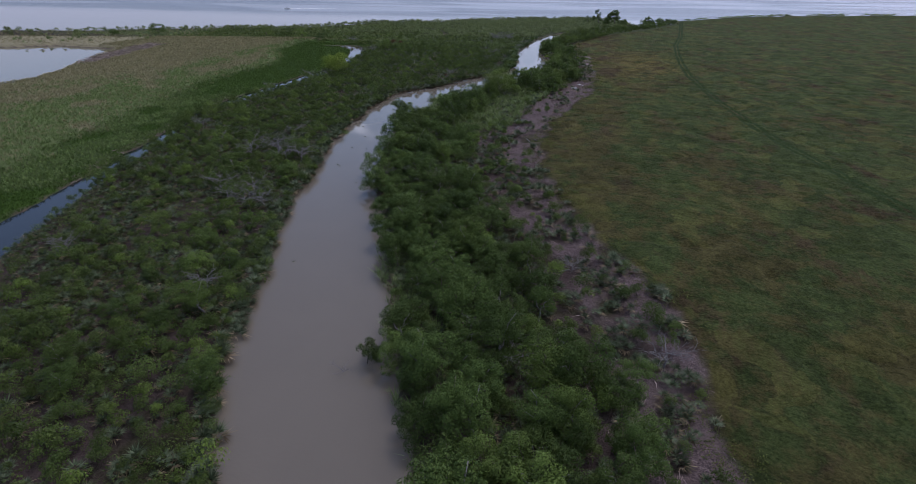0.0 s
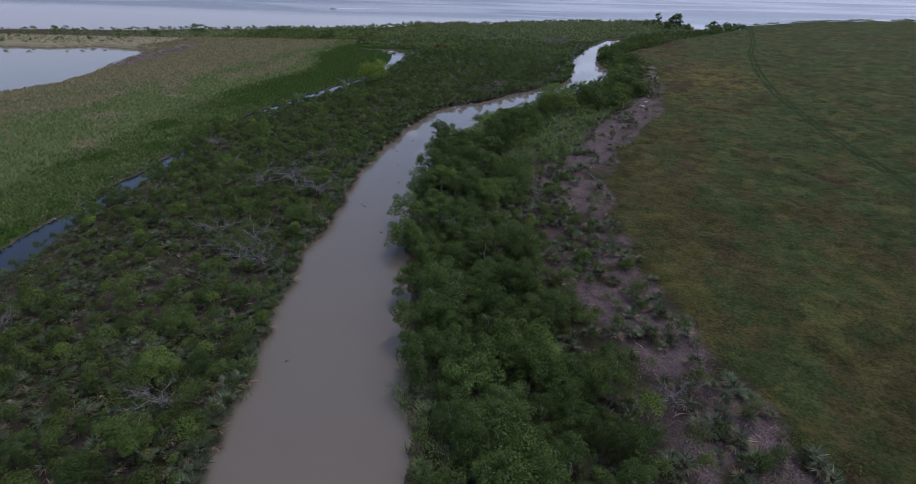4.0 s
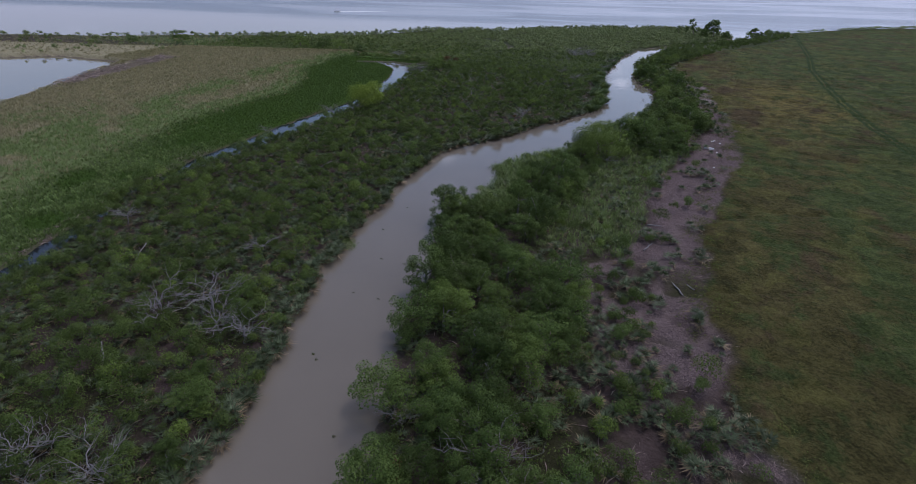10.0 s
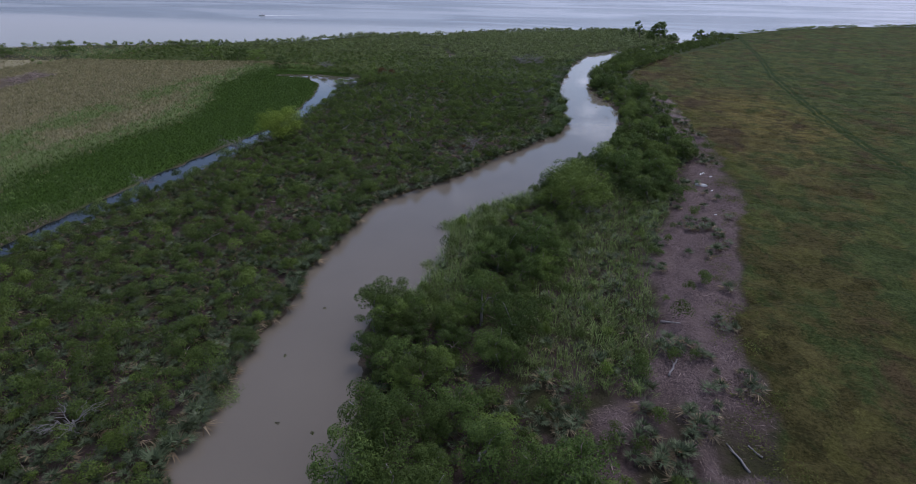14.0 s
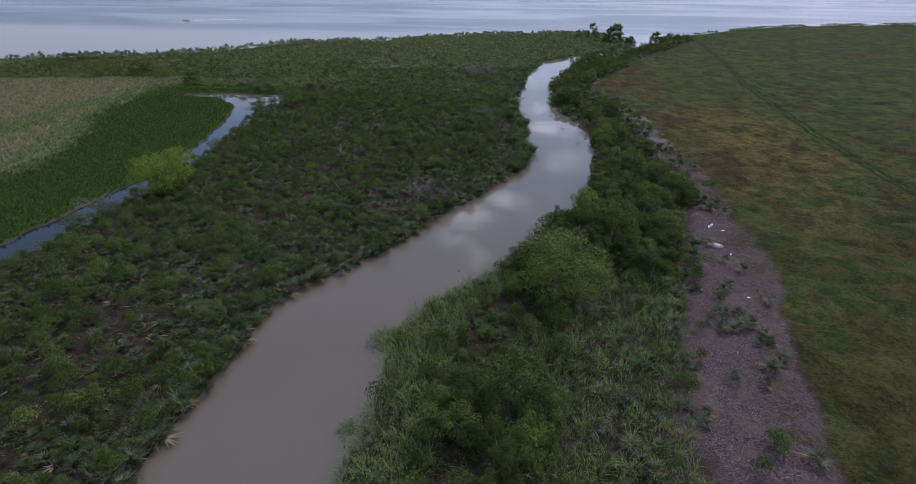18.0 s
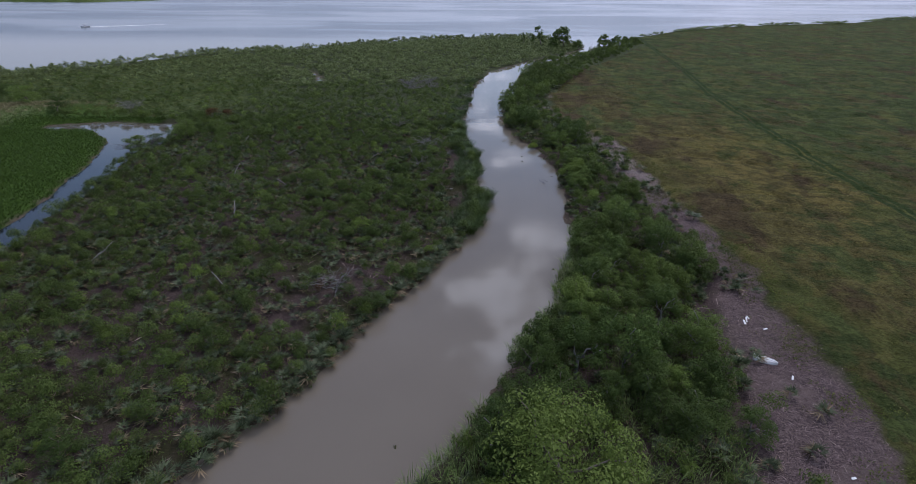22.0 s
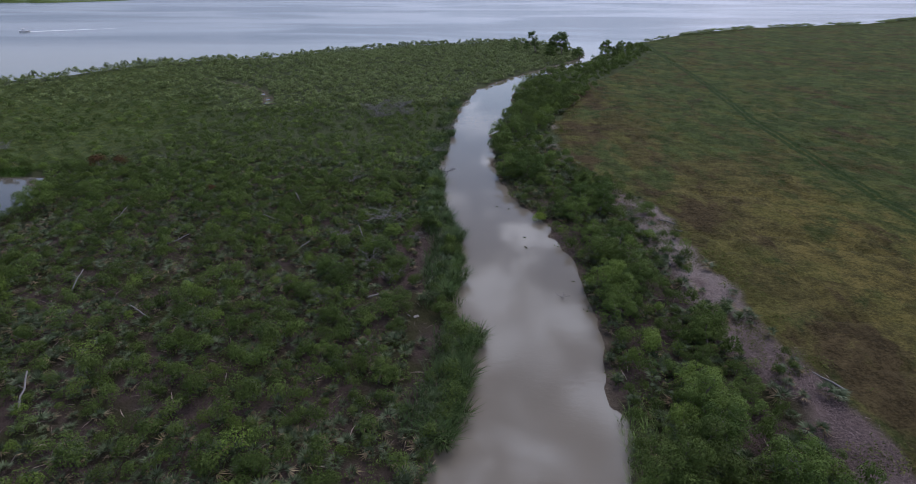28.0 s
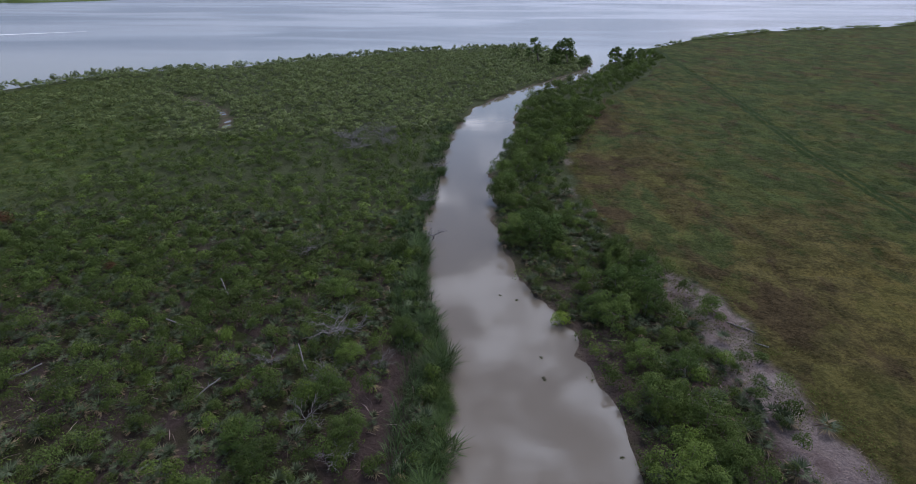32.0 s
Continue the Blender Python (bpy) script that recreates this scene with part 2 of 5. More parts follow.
def zones(x, y):
    """How far each kind of ground cover holds at a place: field, wrack, cane, lush, shrubland."""
    x, y = np.asarray(x, float), np.asarray(y, float)
    wob = (ripple(x, y, 6.0, 11, 3) - 0.5) * 5
    field = soft(x - along(FIELD_EDGE, y) + wob * 1.1, -0.9, 0.9)
    south = soft(y, 160, 142)
    wrack = soft(x - along(WRACK_EDGE, y) + 7.0 * south + wob * 1.5, -1.6, 1.6) * (1 - field) * (y < 400)
    wrack = wrack * np.where(y < 160, 1 - south * (1 - soft(ripple(x, y, 5.0, 13, 3), 0.36, 0.54)), 1 - soft(y, 312, 332) * (1 - 0.9 * soft(ripple(x, y, 6.0, 14, 2), 0.50, 0.62)))
    west = along(CHANNEL, y) - x
    west = np.where(y > 322, -146 - x, west)
    ridge = 352 + (x + 200) * 0.25 - 28 * soft(x, -190, -150)
    reed = soft(west + wob * 0.3, 0, 1.0) * soft(ridge - y + wob, -4, 4)
    lush_line = 22 + 11 * soft(y, 150, 200) + 12 * soft(y, 230, 300) + (ripple(x, y, 22.0, 8, 2) - 0.5) * 8
    lush = reed * soft(lush_line - west, -5, 5)
    return field, wrack, reed * (1 - lush), lush, 1 - np.maximum.reduce([field, wrack, reed])


def cushions(x, y):
    """Soft cushions of field plants, divided by winding creases."""
    wide = np.abs(ripple(x, y * 0.8, 11.0, 131, 2) - 0.5)
    small = np.abs(ripple(x, y, 5.5, 132, 2) - 0.5)
    return 0.60 * (1 - np.exp(-wide / 0.03)) + 0.34 * (1 - np.exp(-small / 0.05)) - 0.25 * soft(small, 0.06, 0.2)


def land_height(x, y):
    x, y = np.asarray(x, float), np.asarray(y, float)
    wet = wetness(x, y)
    field, wrack, cane, lush, rest = zones(x, y)
    dry = soft(-wet, 0, 3.5)
    bank = 0.10 + 0.30 * dry + 0.25 * (ripple(x, y, 7.0, 2) - 0.5) * dry
    bank = bank + wrack * dry * (0.25 + 0.35 * ripple(x, y, 3.0, 21)) + field * dry * (0.35 * (ripple(x, y, 9.0, 31) - 0.5) + 0.16 * (ripple(x, y, 2.6, 32, 2) - 0.5) + cushions(x, y) - 0.12)
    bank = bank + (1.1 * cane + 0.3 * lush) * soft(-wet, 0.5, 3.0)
    rut = np.abs(np.abs(x - along(TRACK, y)) - 0.9)
    bank = bank - 0.12 * field * soft(0.5 - rut, -0.3, 0.3)
    return np.where(wet > 0, -np.minimum(wet * 0.35, 1.6), np.minimum(bank, 0.05 + -wet * 0.5))


def bank_low(x, y):
    """Plants stay low on the near side of the side channel where its water lies open."""
    gap = x - along(CHANNEL, y) - along(CHANNEL_WIDTH, y) / 2
    return 1 - 0.5 * soft(gap, 12, 4) * np.maximum(soft(y, 84, 77), 0.9 * soft(np.abs(y - 102), 6, 3)) * soft(y, 44, 52)


def young_cane(x, y):
    """Where green shoots outnumber the dry cane: two drifting bands and the margin of the lush grass."""
    off = along(CHANNEL, y) - x
    rough = ripple(x, y, 12.0, 92, 2)
    band = 0.95 * np.exp(-((off - 54 - 9 * np.sin(y / 32.0)) / 8.0) ** 2) * soft(rough, 0.25, 0.5)
    south = 0.9 * soft(y, 215, 165) * soft(off, 105, 45) * soft(rough, 0.2, 0.45)
    margin = 0.95 * soft(off - 33 - 12 * soft(y, 230, 300), 13, 3) * soft(y, 170, 200)
    return np.clip(band + south + margin, 0, 0.8) * (y < 345)


def pale_lush(x, y):
    """The share of paler rough grass in the lush strip."""
    return 0.75 * soft(y, 195, 150) * soft(ripple(x, y, 9.0, 93, 2), 0.32, 0.52)


def drift_bank(x, y):
    """The mud spit with drift at the pond's end."""
    return soft(np.abs(x + 249 + (y - 215) * 0.3), 10, 5) * soft(y, 205, 222) * soft(y, 300, 285)


# ---- materials ----
def material(name):
    m = bpy.data.materials.new(name)
    m.use_nodes = True
    return m, Nodes(m.node_tree)


def field_colour(n, at):
    """The low marsh plants of the open field: green, olive, ochre and rust patches, with painted shade in the creases.
    """
    stretched = n.vec("MULTIPLY", at, (1.0, 0.55, 1.0))
    patch = n.noise(stretched, 0.045, 4, 0.6, 0.4)
    fine = n.noise(at, 0.30, 6, 0.7, 0.3)
    grain = n.noise(at, 2.4, 6, 0.75)
    clump = n.ramp(n.math("ADD", n.math("MULTIPLY", grain, 0.55), n.math("MULTIPLY", fine, 0.45)), 0.38, 0.62)
    xyz = n.add("ShaderNodeSeparateXYZ")
    n.put(xyz.inputs[0], at)
    from_edge = n.math("SUBTRACT", xyz.outputs[0], n.ramp(xyz.outputs[1], 50.0, 132.0, 16.0, -13.0))
    east = n.ramp(from_edge, 0.0, 55.0, 0.06, -0.05)
    mixv = n.math("ADD", n.math("ADD", n.math("MULTIPLY", patch, 0.6), n.math("MULTIPLY", fine, 0.4)), east)
    spot = n.vec("LENGTH", n.vec("MULTIPLY", n.vec("SUBTRACT", at, (24.0, 296.0, 0.0)), (1.0, 0.5, 0.0)))
    mixv = n.math("ADD", mixv, n.ramp(spot, 34.0, 4.0, 0.0, 0.10))
    burnt = n.vec("LENGTH", n.vec("MULTIPLY", n.vec("SUBTRACT", at, (2.0, 269.0, 0.0)), (1.0, 0.45, 0.0)))
    mid = n.noise(n.vec("MULTIPLY", at, (1.0, 0.7, 1.0)), 0.13, 5, 0.65, 0.6)
    mixv = n.math("ADD", mixv, n.math("MULTIPLY", n.math("SUBTRACT", mid, 0.5), 0.55))
    dry = n.math("MULTIPLY", n.math("MULTIPLY", n.ramp(xyz.outputs[1], 190.0, 290.0), n.ramp(xyz.outputs[1], 400.0, 310.0)), n.ramp(n.math("ADD", xyz.outputs[0], n.math("MULTIPLY", mid, 40.0)), 66.0, 30.0))
    green = n.mix(clump, n.mix(dry, (0.022, 0.031, 0.010), (0.030, 0.039, 0.013)), n.mix(dry, (0.060, 0.078, 0.024), (0.076, 0.091, 0.029)))
    ochre = n.mix(clump, n.mix(dry, (0.026, 0.024, 0.009), (0.039, 0.034, 0.013)), n.mix(dry, (0.080, 0.070, 0.025), (0.108, 0.092, 0.033)))
    rust = n.mix(clump, (0.026, 0.019, 0.010), (0.078, 0.057, 0.028))
    c = n.mix(n.ramp(mixv, 0.46, 0.57), green, ochre)
    c = n.mix(n.math("MULTIPLY", n.ramp(spot, 30.0, 6.0), n.ramp(fine, 0.4, 0.6, 0.1, 0.65)), c, n.mix(clump, (0.045, 0.037, 0.012), (0.150, 0.118, 0.036)))
    c = n.mix(n.ramp(n.math("ADD", n.noise(stretched, 0.09, 6, 0.7, 0.5), n.math("ADD", n.ramp(burnt, 9.0, 2.0, 0.0, 0.16), n.math("MULTIPLY", n.ramp(xyz.outputs[0], 14.0, -6.0, 0.0, 0.08), n.ramp(xyz.outputs[1], 285.0, 305.0)))), 0.53, 0.66), c, rust)
    wander = n.add("ShaderNodeTexNoise")
    n.put(wander.inputs["Vector"], at)
    n.put(wander.inputs["Scale"], 0.22)
    n.put(wander.inputs["Detail"], 4.0)
    bent_at = n.vec("MULTIPLY", n.vec("ADD", at, n.vec("SCALE", n.vec("SUBTRACT", wander.outputs["Color"], (0.5, 0.5, 0.5)), 7.0)), (1.0, 0.75, 0.0))
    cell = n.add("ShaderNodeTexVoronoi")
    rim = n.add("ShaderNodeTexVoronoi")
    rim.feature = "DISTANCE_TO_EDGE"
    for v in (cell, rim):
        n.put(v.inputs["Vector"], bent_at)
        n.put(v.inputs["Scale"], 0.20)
    tone = n.add("ShaderNodeSeparateXYZ")
    n.put(tone.inputs[0], cell.outputs["Color"])
    c = n.vec("SCALE", c, n.ramp(tone.outputs[0], 0.0, 1.0, 0.84, 1.08))
    c = n.mix(n.ramp(tone.outputs[1], 0.62, 0.95, 0.0, 0.45), c, n.mix(clump, (0.052, 0.052, 0.014), (0.108, 0.102, 0.030)))
    # shade between the cushions, painted as dark lines along some cell edges
    crease_shade = n.math("MULTIPLY", n.ramp(rim.outputs["Distance"], 0.05, 0.0), n.ramp(n.noise(at, 0.07, 3), 0.46, 0.62, 0.03, 0.34))
    c = n.mix(crease_shade, c, (0.020, 0.019, 0.011))
    return c, grain, fine


ground_mat, n = material("marsh_ground")
at = n.position()
field_c, grain, fine = field_colour(n, at)
litter = n.mix(n.noise(at, 1.3, 5, 0.7), (0.018, 0.013, 0.012), (0.100, 0.072, 0.066))
litter = n.mix(n.ramp(n.noise(at, 0.12, 3), 0.45, 0.62), litter, n.mix(grain, (0.020, 0.020, 0.010), (0.05, 0.048, 0.024)))
straw_at = n.vec("MULTIPLY", at, (1.0, 3.5, 1.0))
across = n.noise(n.vec("MULTIPLY", at, (4.0, 1.0, 1.0)), 3.0, 6, 0.8, 1.0)
lay = n.math("MAXIMUM", n.noise(straw_at, 3.2, 6, 0.8, 1.0), across)
straw = n.mix(n.ramp(lay, 0.46, 0.66), (0.040, 0.028, 0.029), (0.228, 0.170, 0.168))
place = n.add("ShaderNodeSeparateXYZ")
n.put(place.inputs[0], at)
bleached = n.ramp(place.outputs[1], 264.0, 304.0)
straw = n.mix(bleached, straw, n.mix(n.ramp(lay, 0.40, 0.68), (0.100, 0.080, 0.078), (0.38, 0.315, 0.300)))
straw = n.mix(n.ramp(n.noise(at, 0.25, 4), 0.5, 0.7), straw, n.mix(grain, (0.076, 0.056, 0.053), (0.180, 0.134, 0.128)))
litter = n.mix(n.ramp(place.outputs[1], 300.0, 370.0), litter, n.mix(grain, (0.030, 0.038, 0.018), (0.075, 0.085, 0.042)))
cane_c = n.mix(n.noise(at, 0.8, 4), (0.190, 0.168, 0.104), (0.240, 0.212, 0.130))
cane_c = n.mix(n.attribute("young"), cane_c, n.mix(n.noise(at, 0.8, 4), (0.086, 0.130, 0.040), (0.112, 0.158, 0.053)))
lush_c = n.mix(n.noise(at, 0.6, 4), (0.034, 0.064, 0.011), (0.050, 0.088, 0.017))
mud = n.mix(n.noise(at, 0.9, 4), (0.060, 0.046, 0.036), (0.120, 0.094, 0.074))
meadow_c = n.mix(n.ramp(n.noise(at, 0.35, 5, 0.7), 0.35, 0.65), (0.036, 0.052, 0.017), (0.080, 0.104, 0.036))
litter = n.mix(n.attribute("meadow"), litter, meadow_c)
col = n.mix(n.attribute("cane"), litter, cane_c)
col = n.mix(n.attribute("lush"), col, lush_c)
col = n.mix(n.attribute("pale"), col, n.mix(n.noise(at, 0.8, 4), (0.068, 0.104, 0.030), (0.094, 0.134, 0.042)))
col = n.mix(n.attribute("wrack"), col, straw)
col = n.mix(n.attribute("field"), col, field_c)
rut_at = n.math("ABSOLUTE", n.math("SUBTRACT", n.math("ABSOLUTE", n.attribute("trackside")), 0.95))
col = n.mix(n.math("MULTIPLY", n.ramp(rut_at, 1.0, 0.35), n.math("MULTIPLY", n.attribute("field"), n.ramp(fine, 0.3, 0.6, 0.65, 0.95))), col, n.mix(grain, (0.012, 0.023, 0.008), (0.034, 0.053, 0.016)))
col = n.mix(n.attribute("mud"), col, mud)
relief = n.math("ADD", n.math("MULTIPLY", grain, 0.5), n.noise(at, 0.9, 4, 0.6))
n.surface(col, 0.95, n.bump(relief, 1.0, 0.7), 0.05)

water_mat, n = material("silty_water")
at = n.position()
xyz = n.add("ShaderNodeSeparateXYZ")
n.put(xyz.inputs[0], at)
open_bay = n.ramp(xyz.outputs[1], 480.0, 640.0)
drift = n.noise(n.vec("MULTIPLY", at, (0.35, 1.0, 1.0)), 0.010, 4, 0.55, 0.6)
silt = n.mix(n.noise(at, 0.05, 4), (0.108, 0.091, 0.072), (0.136, 0.115, 0.091))
clear = n.math("MULTIPLY", n.ramp(xyz.outputs[0], -79.0, -82.0), n.math("MULTIPLY", n.ramp(xyz.outputs[0], -215.0, -205.0), n.ramp(xyz.outputs[1], 335.0, 285.0, 0.3, 1.0)))
silt = n.mix(clear, silt, (0.012, 0.014, 0.017))
silt = n.mix(open_bay, silt, (0.08, 0.085, 0.095))
calm = n.noise(n.vec("MULTIPLY", at, (1.0, 0.6, 1.0)), 0.035, 3, 0.5)
small_wave = n.noise(n.vec("MULTIPLY", at, (1.0, 2.2, 1.0)), 1.1, 3, 0.55)
wide_wave = n.noise(n.vec("MULTIPLY", at, (0.7, 1.6, 1.0)), 0.16, 4, 0.55)
height = n.math("ADD", n.math("MULTIPLY", small_wave, n.ramp(calm, 0.45, 0.7, 0.10, 0.9)), n.math("MULTIPLY", wide_wave, n.math("ADD", 1.0, n.math("MULTIPLY", open_bay, 0.2))))
rough = n.math("ADD", 0.03, n.math("MULTIPLY", open_bay, n.ramp(drift, 0.38, 0.62, 0.14, 0.24)))
b = n.surface(silt, rough, n.bump(height, 0.15, 0.08), 0.5)
n.put(b.inputs["IOR"], 1.33)


def leaf_material(name, dark, light, shift, fresh=None, rough=0.55, thin=0.25, stuff=False, patch=0.05):
    """Foliage that varies from leaf to leaf, plant to plant and patch to patch."""
    m, n = material(name)
    leaf = n.add("ShaderNodeNewGeometry").outputs["Random Per Island"]
    plant = n.attribute("tone") if stuff else n.add("ShaderNodeObjectInfo").outputs["Random"]
    at = n.position()
    c = n.mix(leaf, dark, light)
    c = n.mix(n.math("MULTIPLY", n.ramp(plant, 0.25, 1.0), 0.55), c, n.mix(leaf, tuple(v * 0.75 for v in shift), shift))
    c = n.mix(n.math("MULTIPLY", n.ramp(n.noise(at, patch, 3), 0.42, 0.62), 0.5), c, n.mix(leaf, dark, shift))
    if fresh:
        c = n.mix(n.ramp(plant, 0.78, 0.95), c, n.mix(leaf, tuple(v * 0.7 for v in fresh), fresh))
    c = n.vec("SCALE", c, n.math("ADD", 0.66, n.math("MULTIPLY", n.math("FRACT", n.math("MULTIPLY", plant, 7.31)), 0.70)))
    n.surface(c, rough, None, 0.10, thin * 1.3, n.mix(0.5, c, (0.075, 0.125, 0.02)))
    return m


leaf_mat = leaf_material("broadleaf", (0.034, 0.057, 0.016), (0.083, 0.125, 0.030), (0.098, 0.133, 0.034), (0.120, 0.170, 0.039))
shrub_mat = leaf_material("shrub_leaf", (0.051, 0.077, 0.020), (0.091, 0.129, 0.033), (0.089, 0.123, 0.034), (0.124, 0.172, 0.036))
scrub_mat = leaf_material("scrub_leaf", (0.051, 0.076, 0.020), (0.095, 0.132, 0.034), (0.103, 0.128, 0.036), (0.125, 0.174, 0.036), 0.55, 0.25, True, 0.03)
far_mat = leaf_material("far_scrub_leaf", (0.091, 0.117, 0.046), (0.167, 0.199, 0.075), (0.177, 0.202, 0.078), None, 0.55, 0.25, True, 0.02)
bright_mat = leaf_material("bright_leaf", (0.094, 0.134, 0.019), (0.200, 0.256, 0.043), (0.169, 0.230, 0.038))
palm_mat = leaf_material("palm_leaf", (0.026, 0.038, 0.018), (0.128, 0.150, 0.088), (0.070, 0.090, 0.048), None, 0.40, 0.15, True)
palm_one_mat = leaf_material("palm_frond", (0.026, 0.038, 0.018), (0.118, 0.140, 0.080), (0.066, 0.086, 0.045), None, 0.40, 0.15)
dead_leaf_mat = leaf_material("withered_frond", (0.080, 0.058, 0.038), (0.280, 0.220, 0.145), (0.185, 0.130, 0.080), None, 0.8, 0.1, True)
cane_mat = leaf_material("dry_cane", (0.249, 0.209, 0.121), (0.284, 0.241, 0.140), (0.244, 0.219, 0.122), None, 0.7, 0.32, True, 0.03)
lush_mat = leaf_material("lush_grass", (0.046, 0.082, 0.014), (0.060, 0.102, 0.019), (0.050, 0.088, 0.016), None, 0.5, 0.28, True, 0.04)
pale_lush_mat = leaf_material("pale_grass", (0.108, 0.155, 0.049), (0.132, 0.185, 0.060), (0.145, 0.176, 0.061), None, 0.5, 0.28, True, 0.04)
reed_mat = leaf_material("green_reed", (0.106, 0.157, 0.048), (0.199, 0.264, 0.089), (0.212, 0.241, 0.100), None, 0.5, 0.24, True)
edge_mat = leaf_material("edge_herb", (0.050, 0.062, 0.015), (0.135, 0.152, 0.042), (0.125, 0.118, 0.036), None, 0.7, 0.3, True)
sedge_one_mat = leaf_material("sedge_blade", (0.030, 0.054, 0.018), (0.092, 0.132, 0.044), (0.070, 0.108, 0.036), None, 0.5, 0.2)
sedge_mat = leaf_material("sedge", (0.026, 0.048, 0.018), (0.080, 0.114, 0.046), (0.060, 0.092, 0.036), None, 0.5, 0.2, True)
red_mat = leaf_material("rusty_leaf", (0.070, 0.032, 0.018), (0.150, 0.072, 0.036), (0.110, 0.060, 0.030), None, 0.7, 0.15)

young_mat = leaf_material("light_leaf", (0.062, 0.090, 0.022), (0.116, 0.158, 0.040), (0.108, 0.144, 0.040), (0.132, 0.178, 0.040))

bark_mat, n = material("bark")
at = n.position()
n.surface(n.mix(n.noise(n.vec("MULTIPLY", at, (6, 6, 1)), 2.0, 5, 0.7), (0.060, 0.050, 0.040), (0.22, 0.19, 0.165)), 0.9, n.bump(n.noise(at, 9.0, 4), 0.6, 0.03), 0.2)
grey_mat, n = material("weathered_wood")
at = n.position()
n.surface(n.mix(n.noise(n.vec("MULTIPLY", at, (5, 5, 1)), 2.4, 5, 0.7), (0.08, 0.072, 0.074), (0.255, 0.235, 0.236)), 0.85, n.bump(n.noise(at, 14.0, 4), 0.5, 0.02), 0.25)
stick_mat = leaf_material("dry_stalk", (0.079, 0.058, 0.052), (0.311, 0.240, 0.218), (0.181, 0.136, 0.126), None, 0.85, 0.05, True)

field_mat, n = material("field_herb")
at = n.position()
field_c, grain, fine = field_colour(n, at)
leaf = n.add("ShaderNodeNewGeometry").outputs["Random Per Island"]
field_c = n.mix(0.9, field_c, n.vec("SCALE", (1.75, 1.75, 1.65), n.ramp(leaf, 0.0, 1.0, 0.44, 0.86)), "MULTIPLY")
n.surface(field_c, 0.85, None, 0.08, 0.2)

hull_mat, n = material("faded_white_gelcoat")
at = n.position()
n.surface(n.mix(n.ramp(n.noise(at, 2.2, 5, 0.7), 0.5, 0.75), (0.60, 0.60, 0.61), (0.36, 0.345, 0.335)), 0.45, n.bump(n.noise(at, 6.0, 3), 0.2, 0.01), 0.5)
dark_mat, n = material("dark_rubber")
n.surface(n.mix(n.noise(n.position(), 5.0, 3), (0.02, 0.02, 0.022), (0.05, 0.05, 0.052)), 0.7)
foam_mat, n = material("foam")
n.surface(n.mix(n.noise(n.position(), 0.8, 4), (0.50, 0.52, 0.55), (0.85, 0.87, 0.9)), 0.6)


# ---- building helpers ----
def fast_mesh(name, verts, faces, mats, tone=None, slots=None, smooth=False):
    """A mesh from arrays; all faces have the same number of corners."""
    verts, faces = np.asarray(verts, np.float32).reshape(-1, 3), np.asarray(faces, np.int32)
    me = bpy.data.meshes.new(name)
    me.vertices.add(len(verts))
    me.vertices.foreach_set("co", verts.ravel())
    me.loops.add(faces.size)
    me.loops.foreach_set("vertex_index", faces.ravel())
    me.polygons.add(len(faces))
    me.polygons.foreach_set("loop_start", np.arange(0, faces.size, faces.shape[1], dtype=np.int32))
    for m in mats:
        me.materials.append(m)
    if slots is not None:
        me.polygons.foreach_set("material_index", np.asarray(slots, np.int32))
    me.polygons.foreach_set("use_smooth", np.full(len(faces), smooth))
    me.update(calc_edges=True)
    if tone is not None:
        a = me.attributes.new("tone", "FLOAT", "POINT")
        a.data.foreach_set("value", np.asarray(tone, np.float32))
    return me


def joined(pieces):
    """Several (verts, faces) as one."""
    vs, fs, k = [], [], 0
    for v, f in pieces:
        vs.append(v)
        fs.append(np.asarray(f) + k)
        k += len(v)
    return np.concatenate(vs), np.concatenate(fs)


def part(name, mesh, parent, label=""):
    ob = new(name, mesh)
    ob.parent = parent
    return tagged(ob, label) if label else ob


def thing(name, label, category, group="", kind="", m=None):
    ob = tagged(new(name), label, category, group, kind)
    if m is not None:
        ob.matrix_basis = m
    return ob


